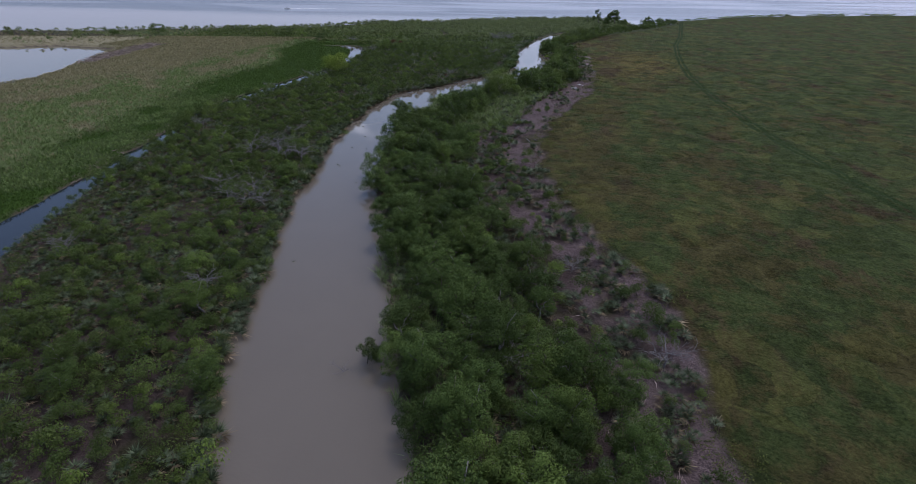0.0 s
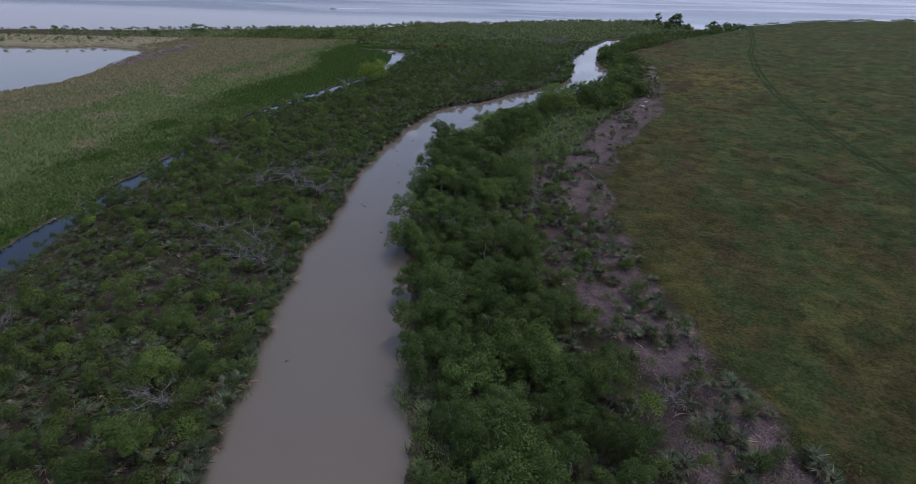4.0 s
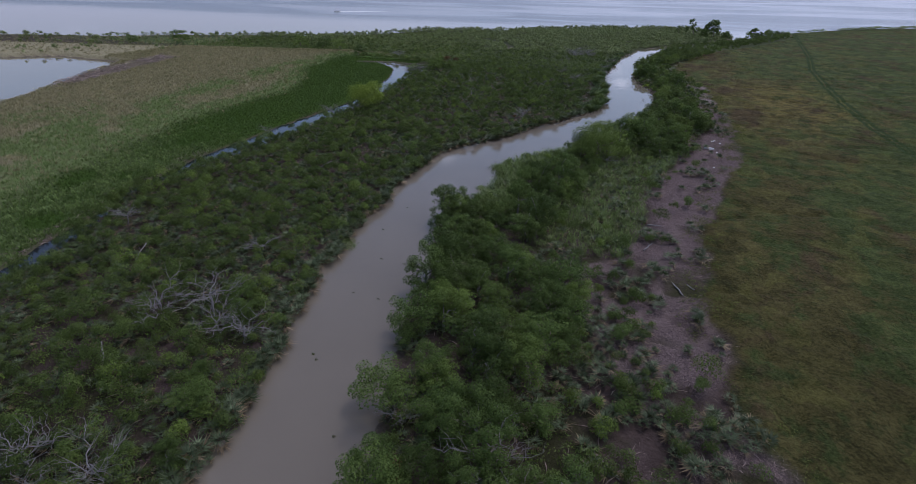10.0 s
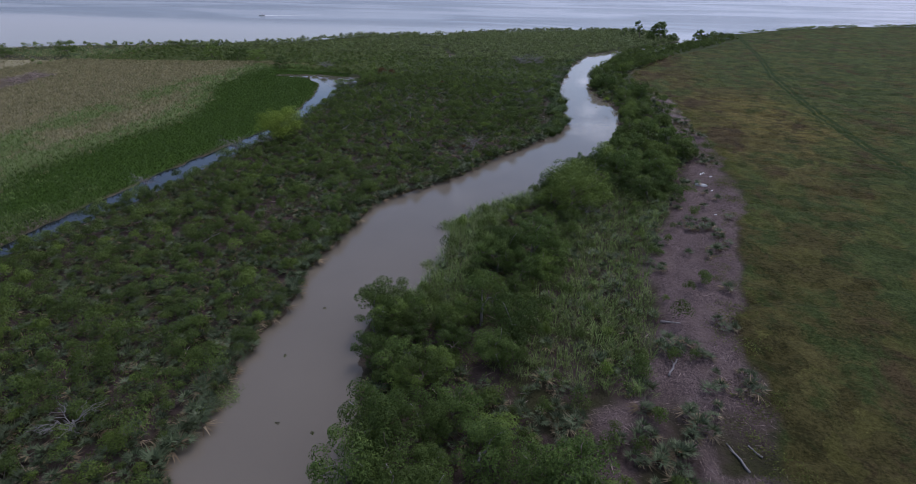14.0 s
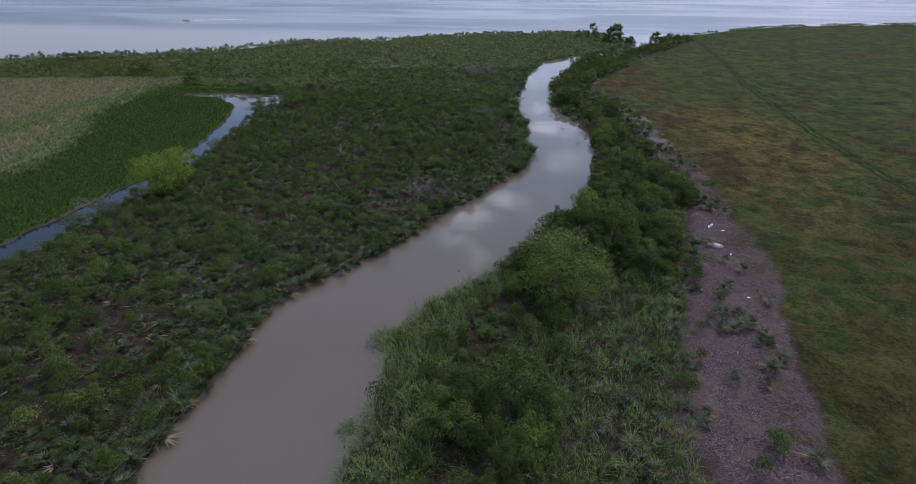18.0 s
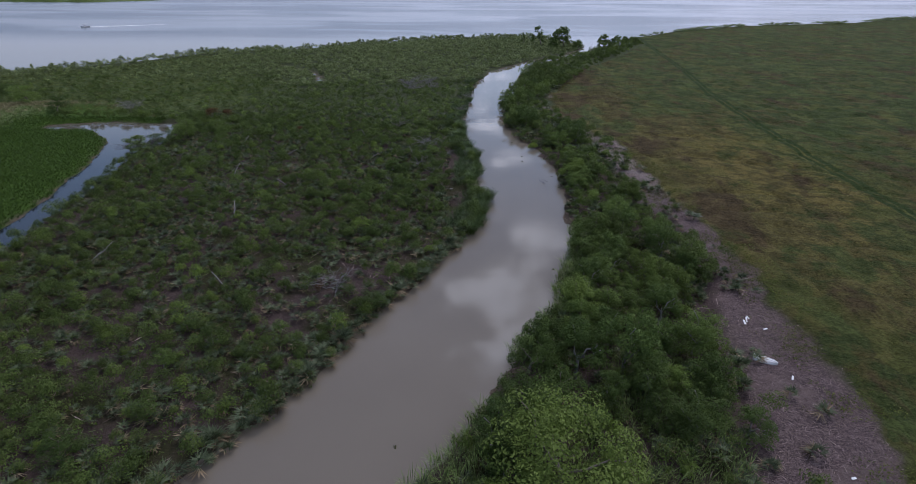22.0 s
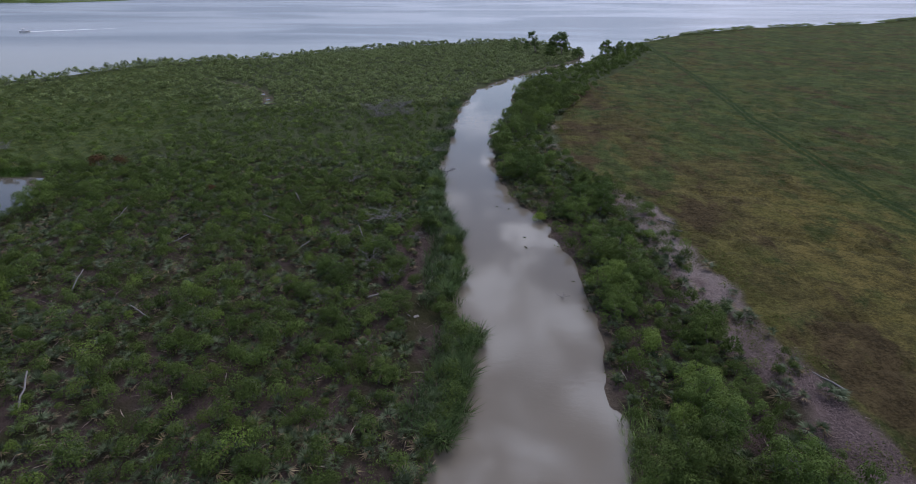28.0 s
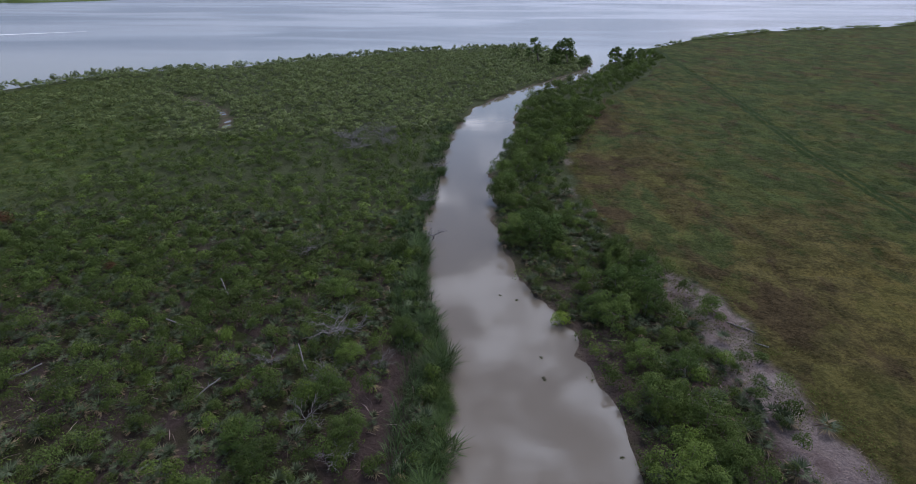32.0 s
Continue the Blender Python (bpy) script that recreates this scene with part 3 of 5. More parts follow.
def tube(points, radii, sides=5):
    """A tapering limb through points, closed at its ends."""
    p = np.array(points, float)
    d = np.gradient(p, axis=0)
    d /= np.linalg.norm(d, axis=1)[:, None] + 1e-9
    ref = np.where(np.abs(d[:, 2:3]) > 0.9, np.array([[1.0, 0, 0]]), np.array([[0, 0, 1.0]]))
    a = np.cross(d, ref)
    a /= np.linalg.norm(a, axis=1)[:, None]
    b = np.cross(d, a)
    ang = np.arange(sides) * 2 * math.pi / sides
    v = p[:, None] + np.array(radii)[:, None, None] * (np.cos(ang)[None, :, None] * a[:, None] + np.sin(ang)[None, :, None] * b[:, None])
    f = []
    for i in range(len(p) - 1):
        for j in range(sides):
            k = (j + 1) % sides
            f.append((i * sides + j, i * sides + k, (i + 1) * sides + k, (i + 1) * sides + j))
    v = np.concatenate([v.reshape(-1, 3), p[:1], p[-1:]])
    for j in range(sides):
        k = (j + 1) % sides
        f.append((len(v) - 2, k, j, j))
        f.append((len(v) - 1, (len(p) - 1) * sides + j, (len(p) - 1) * sides + k, (len(p) - 1) * sides + k))
    f = np.array(f)
    f[f[:, 2] == f[:, 3], 3] = f[f[:, 2] == f[:, 3], 0]
    body = f[: (len(p) - 1) * sides]
    tips = f[(len(p) - 1) * sides:][:, :3]
    mid = np.concatenate([v, (v[tips[:, 1]] + v[tips[:, 2]]) / 2])
    caps = np.stack([tips[:, 0], tips[:, 1], len(v) + np.arange(len(tips)), tips[:, 2]], axis=1)
    return mid, np.concatenate([body, caps])


def bent(rng, start, end, n=5, sway=0.12):
    """Points from start to end with a natural crookedness."""
    s, e = np.array(start, float), np.array(end, float)
    t = np.linspace(0, 1, n)[:, None]
    size = np.linalg.norm(e - s)
    off = rng.normal(0, sway * size, (n, 3)) * np.sin(t * math.pi)
    return s + (e - s) * t + off


def leaves(rng, centres, radii, count, size, flat=0.8, low=-0.35, corners=4):
    """Small pointed leaf sprays over the outside of round lobes; two triangles each as one folded quad."""
    centres, radii = np.array(centres, float), np.array(radii, float)
    pick = rng.choice(len(radii), count, p=radii ** 2 / (radii ** 2).sum())
    d = rng.normal(0, 1, (count, 3))
    d[:, 2] = np.abs(d[:, 2]) * np.where(rng.random(count) < 0.8, 1, -0.5)
    d /= np.linalg.norm(d, axis=1)[:, None]
    d[:, 2] = np.maximum(d[:, 2], low)
    p = centres[pick] + d * radii[pick][:, None] * (0.72 + 0.36 * np.sqrt(rng.random((count, 1)))) * np.array([1, 1, flat])
    nrm = d * 0.95 + rng.normal(0, 0.32, (count, 3)) + np.array([0, 0, 0.25])
    nrm /= np.linalg.norm(nrm, axis=1)[:, None]
    t = np.cross(nrm, rng.normal(0, 1, (count, 3)))
    t /= np.linalg.norm(t, axis=1)[:, None]
    b = np.cross(nrm, t)
    ln = size * rng.uniform(0.6, 1.35, (count, 1))
    wd = ln * rng.uniform(0.34, 0.58, (count, 1))
    if corners == 3:
        v = np.stack([p - t * ln - b * wd, p + t * ln, p - t * ln * 0.6 + b * wd * 1.2], axis=1).reshape(-1, 3)
        return v, np.arange(count * 3).reshape(-1, 3)
    v = np.stack([p - t * ln, p + b * wd - t * ln * 0.1, p + t * ln + nrm * ln * -0.25, p - b * wd - t * ln * 0.1], axis=1).reshape(-1, 3)
    return v, np.arange(count * 4).reshape(-1, 4)


def scatter(rng, x0, x1, y0, y1, gap, keep):
    """Jittered places in a box; keep(x, y) gives the chance that a plant grows there."""
    gx, gy = np.meshgrid(np.arange(x0, x1, gap), np.arange(y0, y1, gap))
    x = gx.ravel() + rng.uniform(-0.48, 0.48, gx.size) * gap
    y = gy.ravel() + rng.uniform(-0.48, 0.48, gy.size) * gap
    ok = rng.random(x.size) < keep(x, y)
    return x[ok], y[ok]


def sown(rng, shapes, x, y, z, scale, tall=None):
    """Copies of template shapes at many places as one set of arrays, with one tone for each plant."""
    pick = rng.integers(0, len(shapes), len(x))
    tall = scale if tall is None else tall
    vs, fs, ts, k = [], [], [], 0
    for i, (v, f) in enumerate(shapes):
        on = np.flatnonzero(pick == i)
        if not len(on):
            continue
        a = rng.uniform(0, 2 * math.pi, len(on))
        c, s = np.cos(a)[:, None], np.sin(a)[:, None]
        sc = scale[on][:, None]
        out = np.stack([(v[None, :, 0] * c - v[None, :, 1] * s) * sc + x[on][:, None], (v[None, :, 0] * s + v[None, :, 1] * c) * sc + y[on][:, None], v[None, :, 2] * tall[on][:, None] + z[on][:, None]], axis=2)
        fs.append((np.asarray(f)[None] + (k + np.arange(len(on)) * len(v))[:, None, None]).reshape(-1, np.asarray(f).shape[1]))
        vs.append(out.reshape(-1, 3))
        ts.append(np.repeat(rng.random(len(on)), len(v)))
        k += len(on) * len(v)
    return np.concatenate(vs), np.concatenate(fs), np.concatenate(ts)


def stuff(name, label, category, mat, arrays):
    v, f, t = arrays
    return tagged(new(name, fast_mesh(name, v, f, [mat], t)), label, category, "", "stuff")


def ground_at(x, y):
    return float(land_height(np.array([x]), np.array([y]))[0])


def bm_mesh(name, bm, mats, smooth=False):
    me = bpy.data.meshes.new(name)
    bm.to_mesh(me)
    bm.free()
    for m in mats:
        me.materials.append(m)
    for p in me.polygons:
        p.use_smooth = smooth
    return me


# ---- ground and water ----
def steps(*spans):
    out = [np.arange(a, b, d) for a, b, d in spans]
    return np.concatenate(out + [np.array([spans[-1][1]])])


gx = steps((-4000, -1200, 400), (-1200, -480, 40), (-480, -180, 4), (-180, -24, 1.8), (-24, 64, 0.75), (64, 90, 1.8), (90, 160, 4), (160, 480, 6), (480, 1200, 60), (1200, 4000, 400))
gy = steps((-1500, -300, 200), (-300, -20, 20), (-20, 36, 1.8), (36, 330, 0.9), (330, 420, 1.8), (420, 640, 3), (640, 900, 4), (900, 1400, 50), (1400, 4700, 400))
X, Y = np.meshgrid(gx, gy)
X, Y = X.ravel(), Y.ravel()
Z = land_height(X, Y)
cols, rows_n = len(gx), len(gy)
i = (np.arange(rows_n - 1)[:, None] * cols + np.arange(cols - 1)[None]).ravel()
me = fast_mesh("ground", np.stack([X, Y, Z], axis=1), np.stack([i, i + 1, i + cols + 1, i + cols], axis=1), [ground_mat], None, None, True)
field, wrack, cane, lush, rest = zones(X, Y)
wet = wetness(X, Y)
trackside = np.clip(X - along(TRACK, Y), -30, 30)
for name, values in (("field", field), ("wrack", wrack), ("cane", cane), ("lush", lush * (1 - 0.9 * pale_lush(X, Y))), ("pale", lush * 0.9 * pale_lush(X, Y)), ("mud", np.maximum(soft(wet, -0.9, -0.2), 0.85 * drift_bank(X, Y))), ("trackside", trackside), ("young", young_cane(X, Y)), ("meadow", meadow(X, Y))):
    me.attributes.new(name, "FLOAT", "POINT").data.foreach_set("value", values.astype(np.float32))
tagged(new("ground", me), "flat brown and green marsh ground with reed litter", "ground", "", "structure")

wx, wy = steps((-4900, -500, 400), (-500, 500, 50), (500, 4900, 400)), steps((-1500, -100, 200), (-100, 800, 50), (800, 4900, 400))
WX, WY = np.meshgrid(wx, wy)
i = (np.arange(len(wy) - 1)[:, None] * len(wx) + np.arange(len(wx) - 1)[None]).ravel()
me = fast_mesh("water", np.stack([WX.ravel(), WY.ravel(), np.zeros(WX.size)], axis=1), np.stack([i, i + 1, i + len(wx) + 1, i + len(wx)], axis=1), [water_mat])
tagged(new("water", me), "silty brown creek water opening into a grey bay", "water", "", "structure")

# low wooded land on the other side of the bay
rng = np.random.default_rng(5)
tx = np.linspace(-1500, -640, 90)
v, f = [], []
for a, x in enumerate(tx):
    y = 1106 + 84 * soft(x, -720, -640) + rng.normal(0, 1)
    h = (1.5 + 3.5 * rng.random()) * min(1, (-640 - x) / 120 + 0.15)
    v += [(x, y, -0.3), (x, y + 6, h), (x, y + 40, h * 0.9), (x, y + 70, -0.3)]
    if a:
        for j in range(3):
            f.append((a * 4 + j - 4, a * 4 + j, a * 4 + j + 1, a * 4 + j - 3))
tagged(new("far_shore", fast_mesh("far_shore", v, f, [scrub_mat], np.full(len(v), 0.4))), "low dark wooded shore across the bay", "shore", "", "structure")


# ---- woody plants ----
def tree_prototype(name, seed, high, wide, sprays, size, label, category, group, mat=None, trunk_mat=None, lobes=30, open_top=False):
    """A broadleaf tree: bent trunk, limbs, and a crown of many leaf sprays on uneven lobes."""
    rng = np.random.default_rng(seed)
    ob = thing(name, label, category, group)
    lean = rng.normal(0, 0.10 * high, 2)
    fork = np.array([lean[0] * 0.5, lean[1] * 0.5, high * 0.42])
    part("trunk", fast_mesh("trunk", *tube(bent(rng, (0, 0, -0.3), fork, 5, 0.05), np.linspace(0.034, 0.020, 5) * high, 6), [trunk_mat or bark_mat], None, None, True), ob)
    cs, rs = [], []
    for k in range(lobes):
        a, r = rng.uniform(0, 2 * math.pi), wide * 0.72 * math.sqrt(rng.random())
        top = high * (0.84 - 0.34 * (r / wide) ** 2) * rng.uniform(0.55, 1.18)
        cs.append((lean[0] + r * math.cos(a), lean[1] + r * math.sin(a), top))
        rs.append(wide * rng.uniform(0.12, 0.27))
        if k % 3 == 0:
            cs.append((lean[0] + r * 1.15 * math.cos(a + 0.4), lean[1] + r * 1.15 * math.sin(a + 0.4), top * 0.55))
            rs.append(wide * rng.uniform(0.15, 0.28))
    for k in range(3):
        c = np.array(cs[k * 4])
        part("limb", fast_mesh("limb", *tube(bent(rng, fork * (0.75 + 0.1 * k), c + np.array([0, 0, rs[k * 4] * (0.9 if open_top else 0.3)]), 5, 0.10), np.linspace(0.017, 0.006, 5) * high, 5), [trunk_mat or bark_mat], None, None, True), ob)
    part("crown", fast_mesh("crown", *leaves(rng, cs, rs, sprays, size), [mat or leaf_mat]), ob)
    return ob


def shrub_prototype(seed, high, wide, sprays, size, label, mat=None):
    rng = np.random.default_rng(seed)
    ob = thing("shrub", label, "shrub", "marsh shrubs")
    stems = []
    cs, rs = [], []
    for k in range(11):
        a, r = rng.uniform(0, 2 * math.pi), wide * 0.66 * math.sqrt(rng.random())
        c = (r * math.cos(a), r * math.sin(a), high * (0.74 - 0.3 * (r / wide) ** 2) * rng.uniform(0.7, 1.1))
        cs.append(c)
        rs.append(wide * rng.uniform(0.28, 0.46))
        if k < 5:
            line = list(bent(rng, (c[0] * 0.15, c[1] * 0.15, -0.15), c, 4, 0.08))
            stems += line + [q + 0.01 for q in line[-2::-1]]
    part("stem", fast_mesh("stem", *tube(stems, [0.03] * len(stems), 4), [bark_mat], None, None, True), ob)
    part("foliage", fast_mesh("foliage", *leaves(rng, cs, rs, sprays, size, 0.8), [mat or shrub_mat]), ob)
    return ob


def dead_prototype(name, seed, high, wide, label, boughs=6, lying=0.0, twigs=8):
    """A bare grey tree: trunk and forking boughs, each with its own twigs."""
    rng = np.random.default_rng(seed)
    ob = thing(name, label, "dead tree", "bare grey trees")
    top = np.array([lying * high, rng.normal(0, 0.06) * high, high * (0.55 if lying else 0.6)])
    part("trunk", fast_mesh("trunk", *tube(bent(rng, (0, 0, -0.3), top, 6, 0.04), np.linspace(0.036, 0.020, 6) * high, 6), [grey_mat], None, None, True), ob)
    for k in range(boughs):
        base = top * rng.uniform(0.45, 1.0)
        a = 2 * math.pi * (k + rng.uniform(-0.3, 0.3)) / boughs
        end = base + np.array([math.cos(a) * wide * rng.uniform(0.6, 1.0), math.sin(a) * wide * rng.uniform(0.6, 1.0), high * rng.uniform(0.05, 0.42)])
        line = bent(rng, base, end, 6, 0.10)
        winding, thick = list(line), list(np.linspace(0.015, 0.0045, 6) * high)
        for j in range(5, 0, -1):
            for jj in range(max(1, twigs // 4)):
                reach = wide * rng.uniform(0.25, 0.55)
                b = a + rng.normal(0, 0.9)
                tip = line[j] + np.array([math.cos(b), math.sin(b), rng.uniform(-0.1, 0.9)]) * reach
                tw = bent(rng, line[j], tip, 4, 0.12)
                b2 = b + rng.normal(0, 0.9)
                fork_tip = tw[2] + np.array([math.cos(b2), math.sin(b2), rng.uniform(0, 0.8)]) * reach * 0.6
                winding += [tw[1], tw[2], tw[3], tw[2] + 0.01, fork_tip, tw[2] - 0.01, tw[1] + 0.01, line[j] + 0.01]
                thick += [c * high for c in (0.005, 0.0034, 0.002, 0.003, 0.0018, 0.003, 0.004, 0.005)]
            winding.append(line[j - 1] + 0.01)
            thick.append(0.006 * high)
        part("bough", fast_mesh("bough", *tube(winding, thick, 4), [grey_mat], None, None, True), ob)
    return ob


placed = set()


def stand(ob, x, y, turn=0.0, size=1.0, sink=0.0, tall=1.0):
    """Puts a copy of a prototype on the ground."""
    z = max(ground_at(x, y), -0.4) - sink
    if ob.name in placed:
        c = copy_thing(ob, pose(x, y, z, 0, 0, turn))
    else:
        c = ob
        placed.add(ob.name)
    c.matrix_basis = pose(x, y, z, 0, 0, turn) @ Matrix.Diagonal((size, size, size * tall, 1))
    return c


def set_down(ob, x, y, turn=0.0, size=1.0, sink=0.0):
    ob.matrix_basis = pose(x, y, max(ground_at(x, y), -0.4) - sink, 0, 0, turn) @ Matrix.Scale(size, 4)
    return ob


rng = np.random.default_rng(11)
GREEN = "dense green broadleaf tree on the muddy creek bank"
trees = [tree_prototype("tree", 100 + k, h, wd, sp, sz, GREEN, "tree", "creekside trees", trunk_mat=grey_mat if k in (1, 4) else None, open_top=k in (1, 4)) for k, (h, wd, sp, sz) in enumerate(((5.6, 3.2, 5600, 0.10), (6.4, 3.7, 6800, 0.105), (4.6, 3.0, 4700, 0.10), (5.2, 3.5, 5800, 0.105), (6.0, 2.9, 5000, 0.10)))]
shrubs = [shrub_prototype(200 + k, h, wd, sp, sz, "rounded green marsh shrub among palm fronds") for k, (h, wd, sp, sz) in enumerate(((2.2, 1.6, 1150, 0.095), (1.8, 1.3, 850, 0.09), (2.7, 1.9, 1500, 0.10), (1.5, 1.5, 900, 0.09)))]


young_trees = [tree_prototype("tree", 150 + k, h, wd, int(sp * 1.3), 0.10, "light green bushy tree between creek and reed litter", "tree", "creekside trees", young_mat) for k, (h, wd, sp) in enumerate(((4.4, 3.0, 3800), (5.0, 3.4, 4400)))]


def east_strip(x, y):
    """From 0 at the creek to 1 at the edge of the wrack."""
    a, b = along(RIGHT_BANK, y), along(WRACK_EDGE, y)
    return (x - a) / np.maximum(b - a, 0.5)


def tree_chance(x, y):
    s = east_strip(x, y)
    dense = np.where(y < 178, 0.97, np.where(y < 205, 0.05, np.where(y < 262, 0.92, 0.48)))
    span = np.where(y < 60, 0.78, np.where(y < 140, 0.62, np.where(y < 178, 0.50, 0.84)))
    return dense * (x > along(RIGHT_BANK, y) + np.where(y > 205, 2.2, 0.6)) * (s > np.where((y > 160) & (y < 180), 0.28, 0.0)) * (s < span + (ripple(x, y, 9.0, 41, 2) - 0.5) * 0.5) * (wetness(x, y) < -0.3) * (y < 400)


for x, y in zip(*scatter(rng, -66, 26, -10, 400, 4.25, tree_chance)):
    k = int(rng.integers(0, len(trees)))
    turn, size, tall = rng.uniform(0, 360), rng.uniform(0.75, 1.3) * (0.96 if 205 < y < 262 else 0.84 if y > 262 else 1.0), rng.uniform(0.85, 1.1)
    stand(young_trees[k % 2] if y > 228 and k < 4 else trees[k], x, y, turn, size, 0.0, tall)

# single trees that stand out
mangrove = tree_prototype("tree", 131, 5.2, 4.2, 6500, 0.125, "round dark green mangrove leaning over the creek water", "tree", "creekside trees", lobes=44)
stand(mangrove, -36.6, 354, 40, 0.95)
stand(mangrove, -32.0, 335, 160, 1.25, 0.0, 0.9)
round_tree = tree_prototype("tree", 132, 7.6, 6.2, 13000, 0.125, "large round-headed green tree beside tall reeds", "tree", "creekside trees", young_mat, lobes=60)
stand(round_tree, -37.5, 203, 20, 1.28, 0.0, 0.95)
side_tree = tree_prototype("tree", 133, 5.0, 3.4, 4600, 0.12, "dark green tree with one bough reaching over the water", "tree", "creekside trees")
stand(side_tree, -36.0, 225, 70, 0.9)
stand(side_tree, -23.2, 45.8, 200, 0.55, 0.0, 1.3)
yellow_bush = tree_prototype("tree", 134, 5.2, 5.8, 9500, 0.14, "bright yellow-green bushy tree at the side channel", "tree", "", bright_mat, lobes=60)
stand(yellow_bush, -120, 231.5, 10, 1.25, 0.0, 1.25)
for x, y, size, tall in ((-20.5, 292, 1.05, 0.8), (-22, 286, 0.8, 0.8), (-24, 303, 0.7, 0.9), (-27, 314, 0.8, 0.8), (-59, 297, 0.75, 0.8), (-56, 291, 0.7, 0.9), (-58, 303, 0.6, 0.9), (-63, 287, 0.7, 0.8), (-67, 283, 0.6, 0.8), (-55, 281, 0.8, 0.8), (-62, 277, 0.6, 0.9), (-317, 343, 1.9, 0.8), (-343, 330, 1.2, 0.8), (-237, 357, 1.5, 0.9), (-218, 352, 1.8, 0.8), (-203, 349, 1.5, 0.8), (-187, 341, 1.3, 0.8), (-120, 318, 1.0, 0.8)):
    stand(trees[3], x, y, x * 13, size, 0.0, tall)
for x, y, size in ((-48.5, 49, 0.85), (-51, 45.5, 0.7), (-38.5, 35.5, 0.75), (-41, 39, 0.6), (-58, 74, 0.65), (-56, 57.5, 0.75), (-61, 66, 0.6), (-57, 35, 0.7), (-53, 40, 0.55), (-76, 117.5, 0.8), (-72, 113, 0.7), (-66, 99.5, 0.7), (-69, 104, 0.6), (-63, 93, 0.55), (-56, 289, 0.62), (-74, 275.5, 0.5), (-64, 282.5, 0.55), (-62, 270, 0.55), (-79, 272, 0.5), (-54.5, 266, 0.6), (-134, 301, 1.15), (-131, 305, 0.8), (-128.7, 275.5, 0.5), (-125, 281, 0.6), (-121, 285, 0.5)):
    stand(young_trees[int(x * 7) % 2] if y > 260 and x > -90 else trees[int(x * 7) % 5], x, y, x * 23, size, 0.0, 0.9)
near_bank = lambda x, y: 0.22 * (x < along(LEFT_BANK, y) - 1.5) * (x > along(LEFT_BANK, y) - 20) * (wetness(x, y) < -0.8) * soft(ripple(x, y, 14.0, 45, 2), 0.40, 0.55) * (bank_low(x, y) > 0.9)
for x, y in zip(*scatter(np.random.default_rng(12), -100, -20, 24, 330, 5.0, near_bank)):
    stand(trees[int(x * 5) % 5], x, y, x * 37, 0.45 + 0.25 * abs(math.sin(x * 9)), 0.0, 0.85)
stand(young_trees[1], -128, 313, 80, 1.25, 0.0, 0.95)
islet_bush = shrub_prototype(240, 1.7, 1.7, 800, 0.13, "small yellow-green bush rooted on a clod in the creek", bright_mat)
stand(islet_bush, -31.6, 311.5, 0, 1.0)
TALL = "tall dark spreading tree at the mouth of the creek"
mouth = [tree_prototype("tree", 140 + k, h, wd, sp, 0.45, TALL, "tree", "trees at the creek mouth", lobes=lb, open_top=True) for k, (h, wd, sp, lb) in enumerate(((12.5, 7.0, 3200, 44), (14.0, 6.0, 1100, 18)))]
for k, x, y, size in ((0, 5, 537, 1.0), (1, -9, 543, 0.95), (0, 14, 531, 0.5), (1, -20, 549, 0.55), (0, -2, 529, 0.5)):
    stand(mouth[k], x, y, 57 * k + 3 * x, size)
for x, y, size in ((34, 556, 0.6), (44, 566, 0.5), (38, 545, 0.42), (52, 575, 0.4), (32, 528, 0.36), (61, 578, 0.35)):
    stand(mouth[0], x, y, x * 31, size)

# bare grey trees and stumps
BARE = "bare grey dead tree with twisted boughs among shrubs"
dead = [dead_prototype("dead_tree", 300 + k, h, wd, BARE, bo, ly) for k, (h, wd, bo, ly) in enumerate(((6.0, 4.0, 7, 0.0), (5.0, 3.6, 6, 0.3), (4.2, 3.0, 6, 0.1)))]
for k, x, y, turn, size in ((0, -74.5, 88, 30, 0.8), (1, -66, 89.5, 200, 0.9), (0, -77, 114, 120, 1.0), (2, -65, 82.5, 300, 0.95), (1, -61.5, 84, 260, 0.9), (2, -69, 110.5, 10, 1.2), (1, -81, 110, 150, 1.1), (0, -70.5, 84.5, 75, 0.6), (2, -73, 111, 220, 1.0), (2, -113, 131, 40, 0.9), (2, -82, 130, 80, 0.9), (2, -34, 102.4, 250, 1.3), (1, -45, 106, 300, 0.7), (0, 11, 53, 100, 0.72), (2, -10, 52, 0, 1.1), (2, -7, 48, 110, 1.0), (1, -65.7, 234.5, 60, 0.9), (0, -60, 305.5, 75, 0.82), (2, -60, 292, 190, 0.72), (1, -56.5, 287, 40, 0.55), (2, -67, 301, 20, 0.6), (2, -34.5, 199.5, 200, 0.9), (2, -128, 190, 10, 0.9), (1, -82, 57, 45, 0.8), (2, -52, 54, 30, 0.9), (2, -50.5, 336, 30, 0.7)):
    stand(dead[k], x, y, turn, size)
snag = dead_prototype("grey_thicket", 320, 3.0, 2.6, "grey leafless thicket of fine twigs", 10, 0.0, 8)
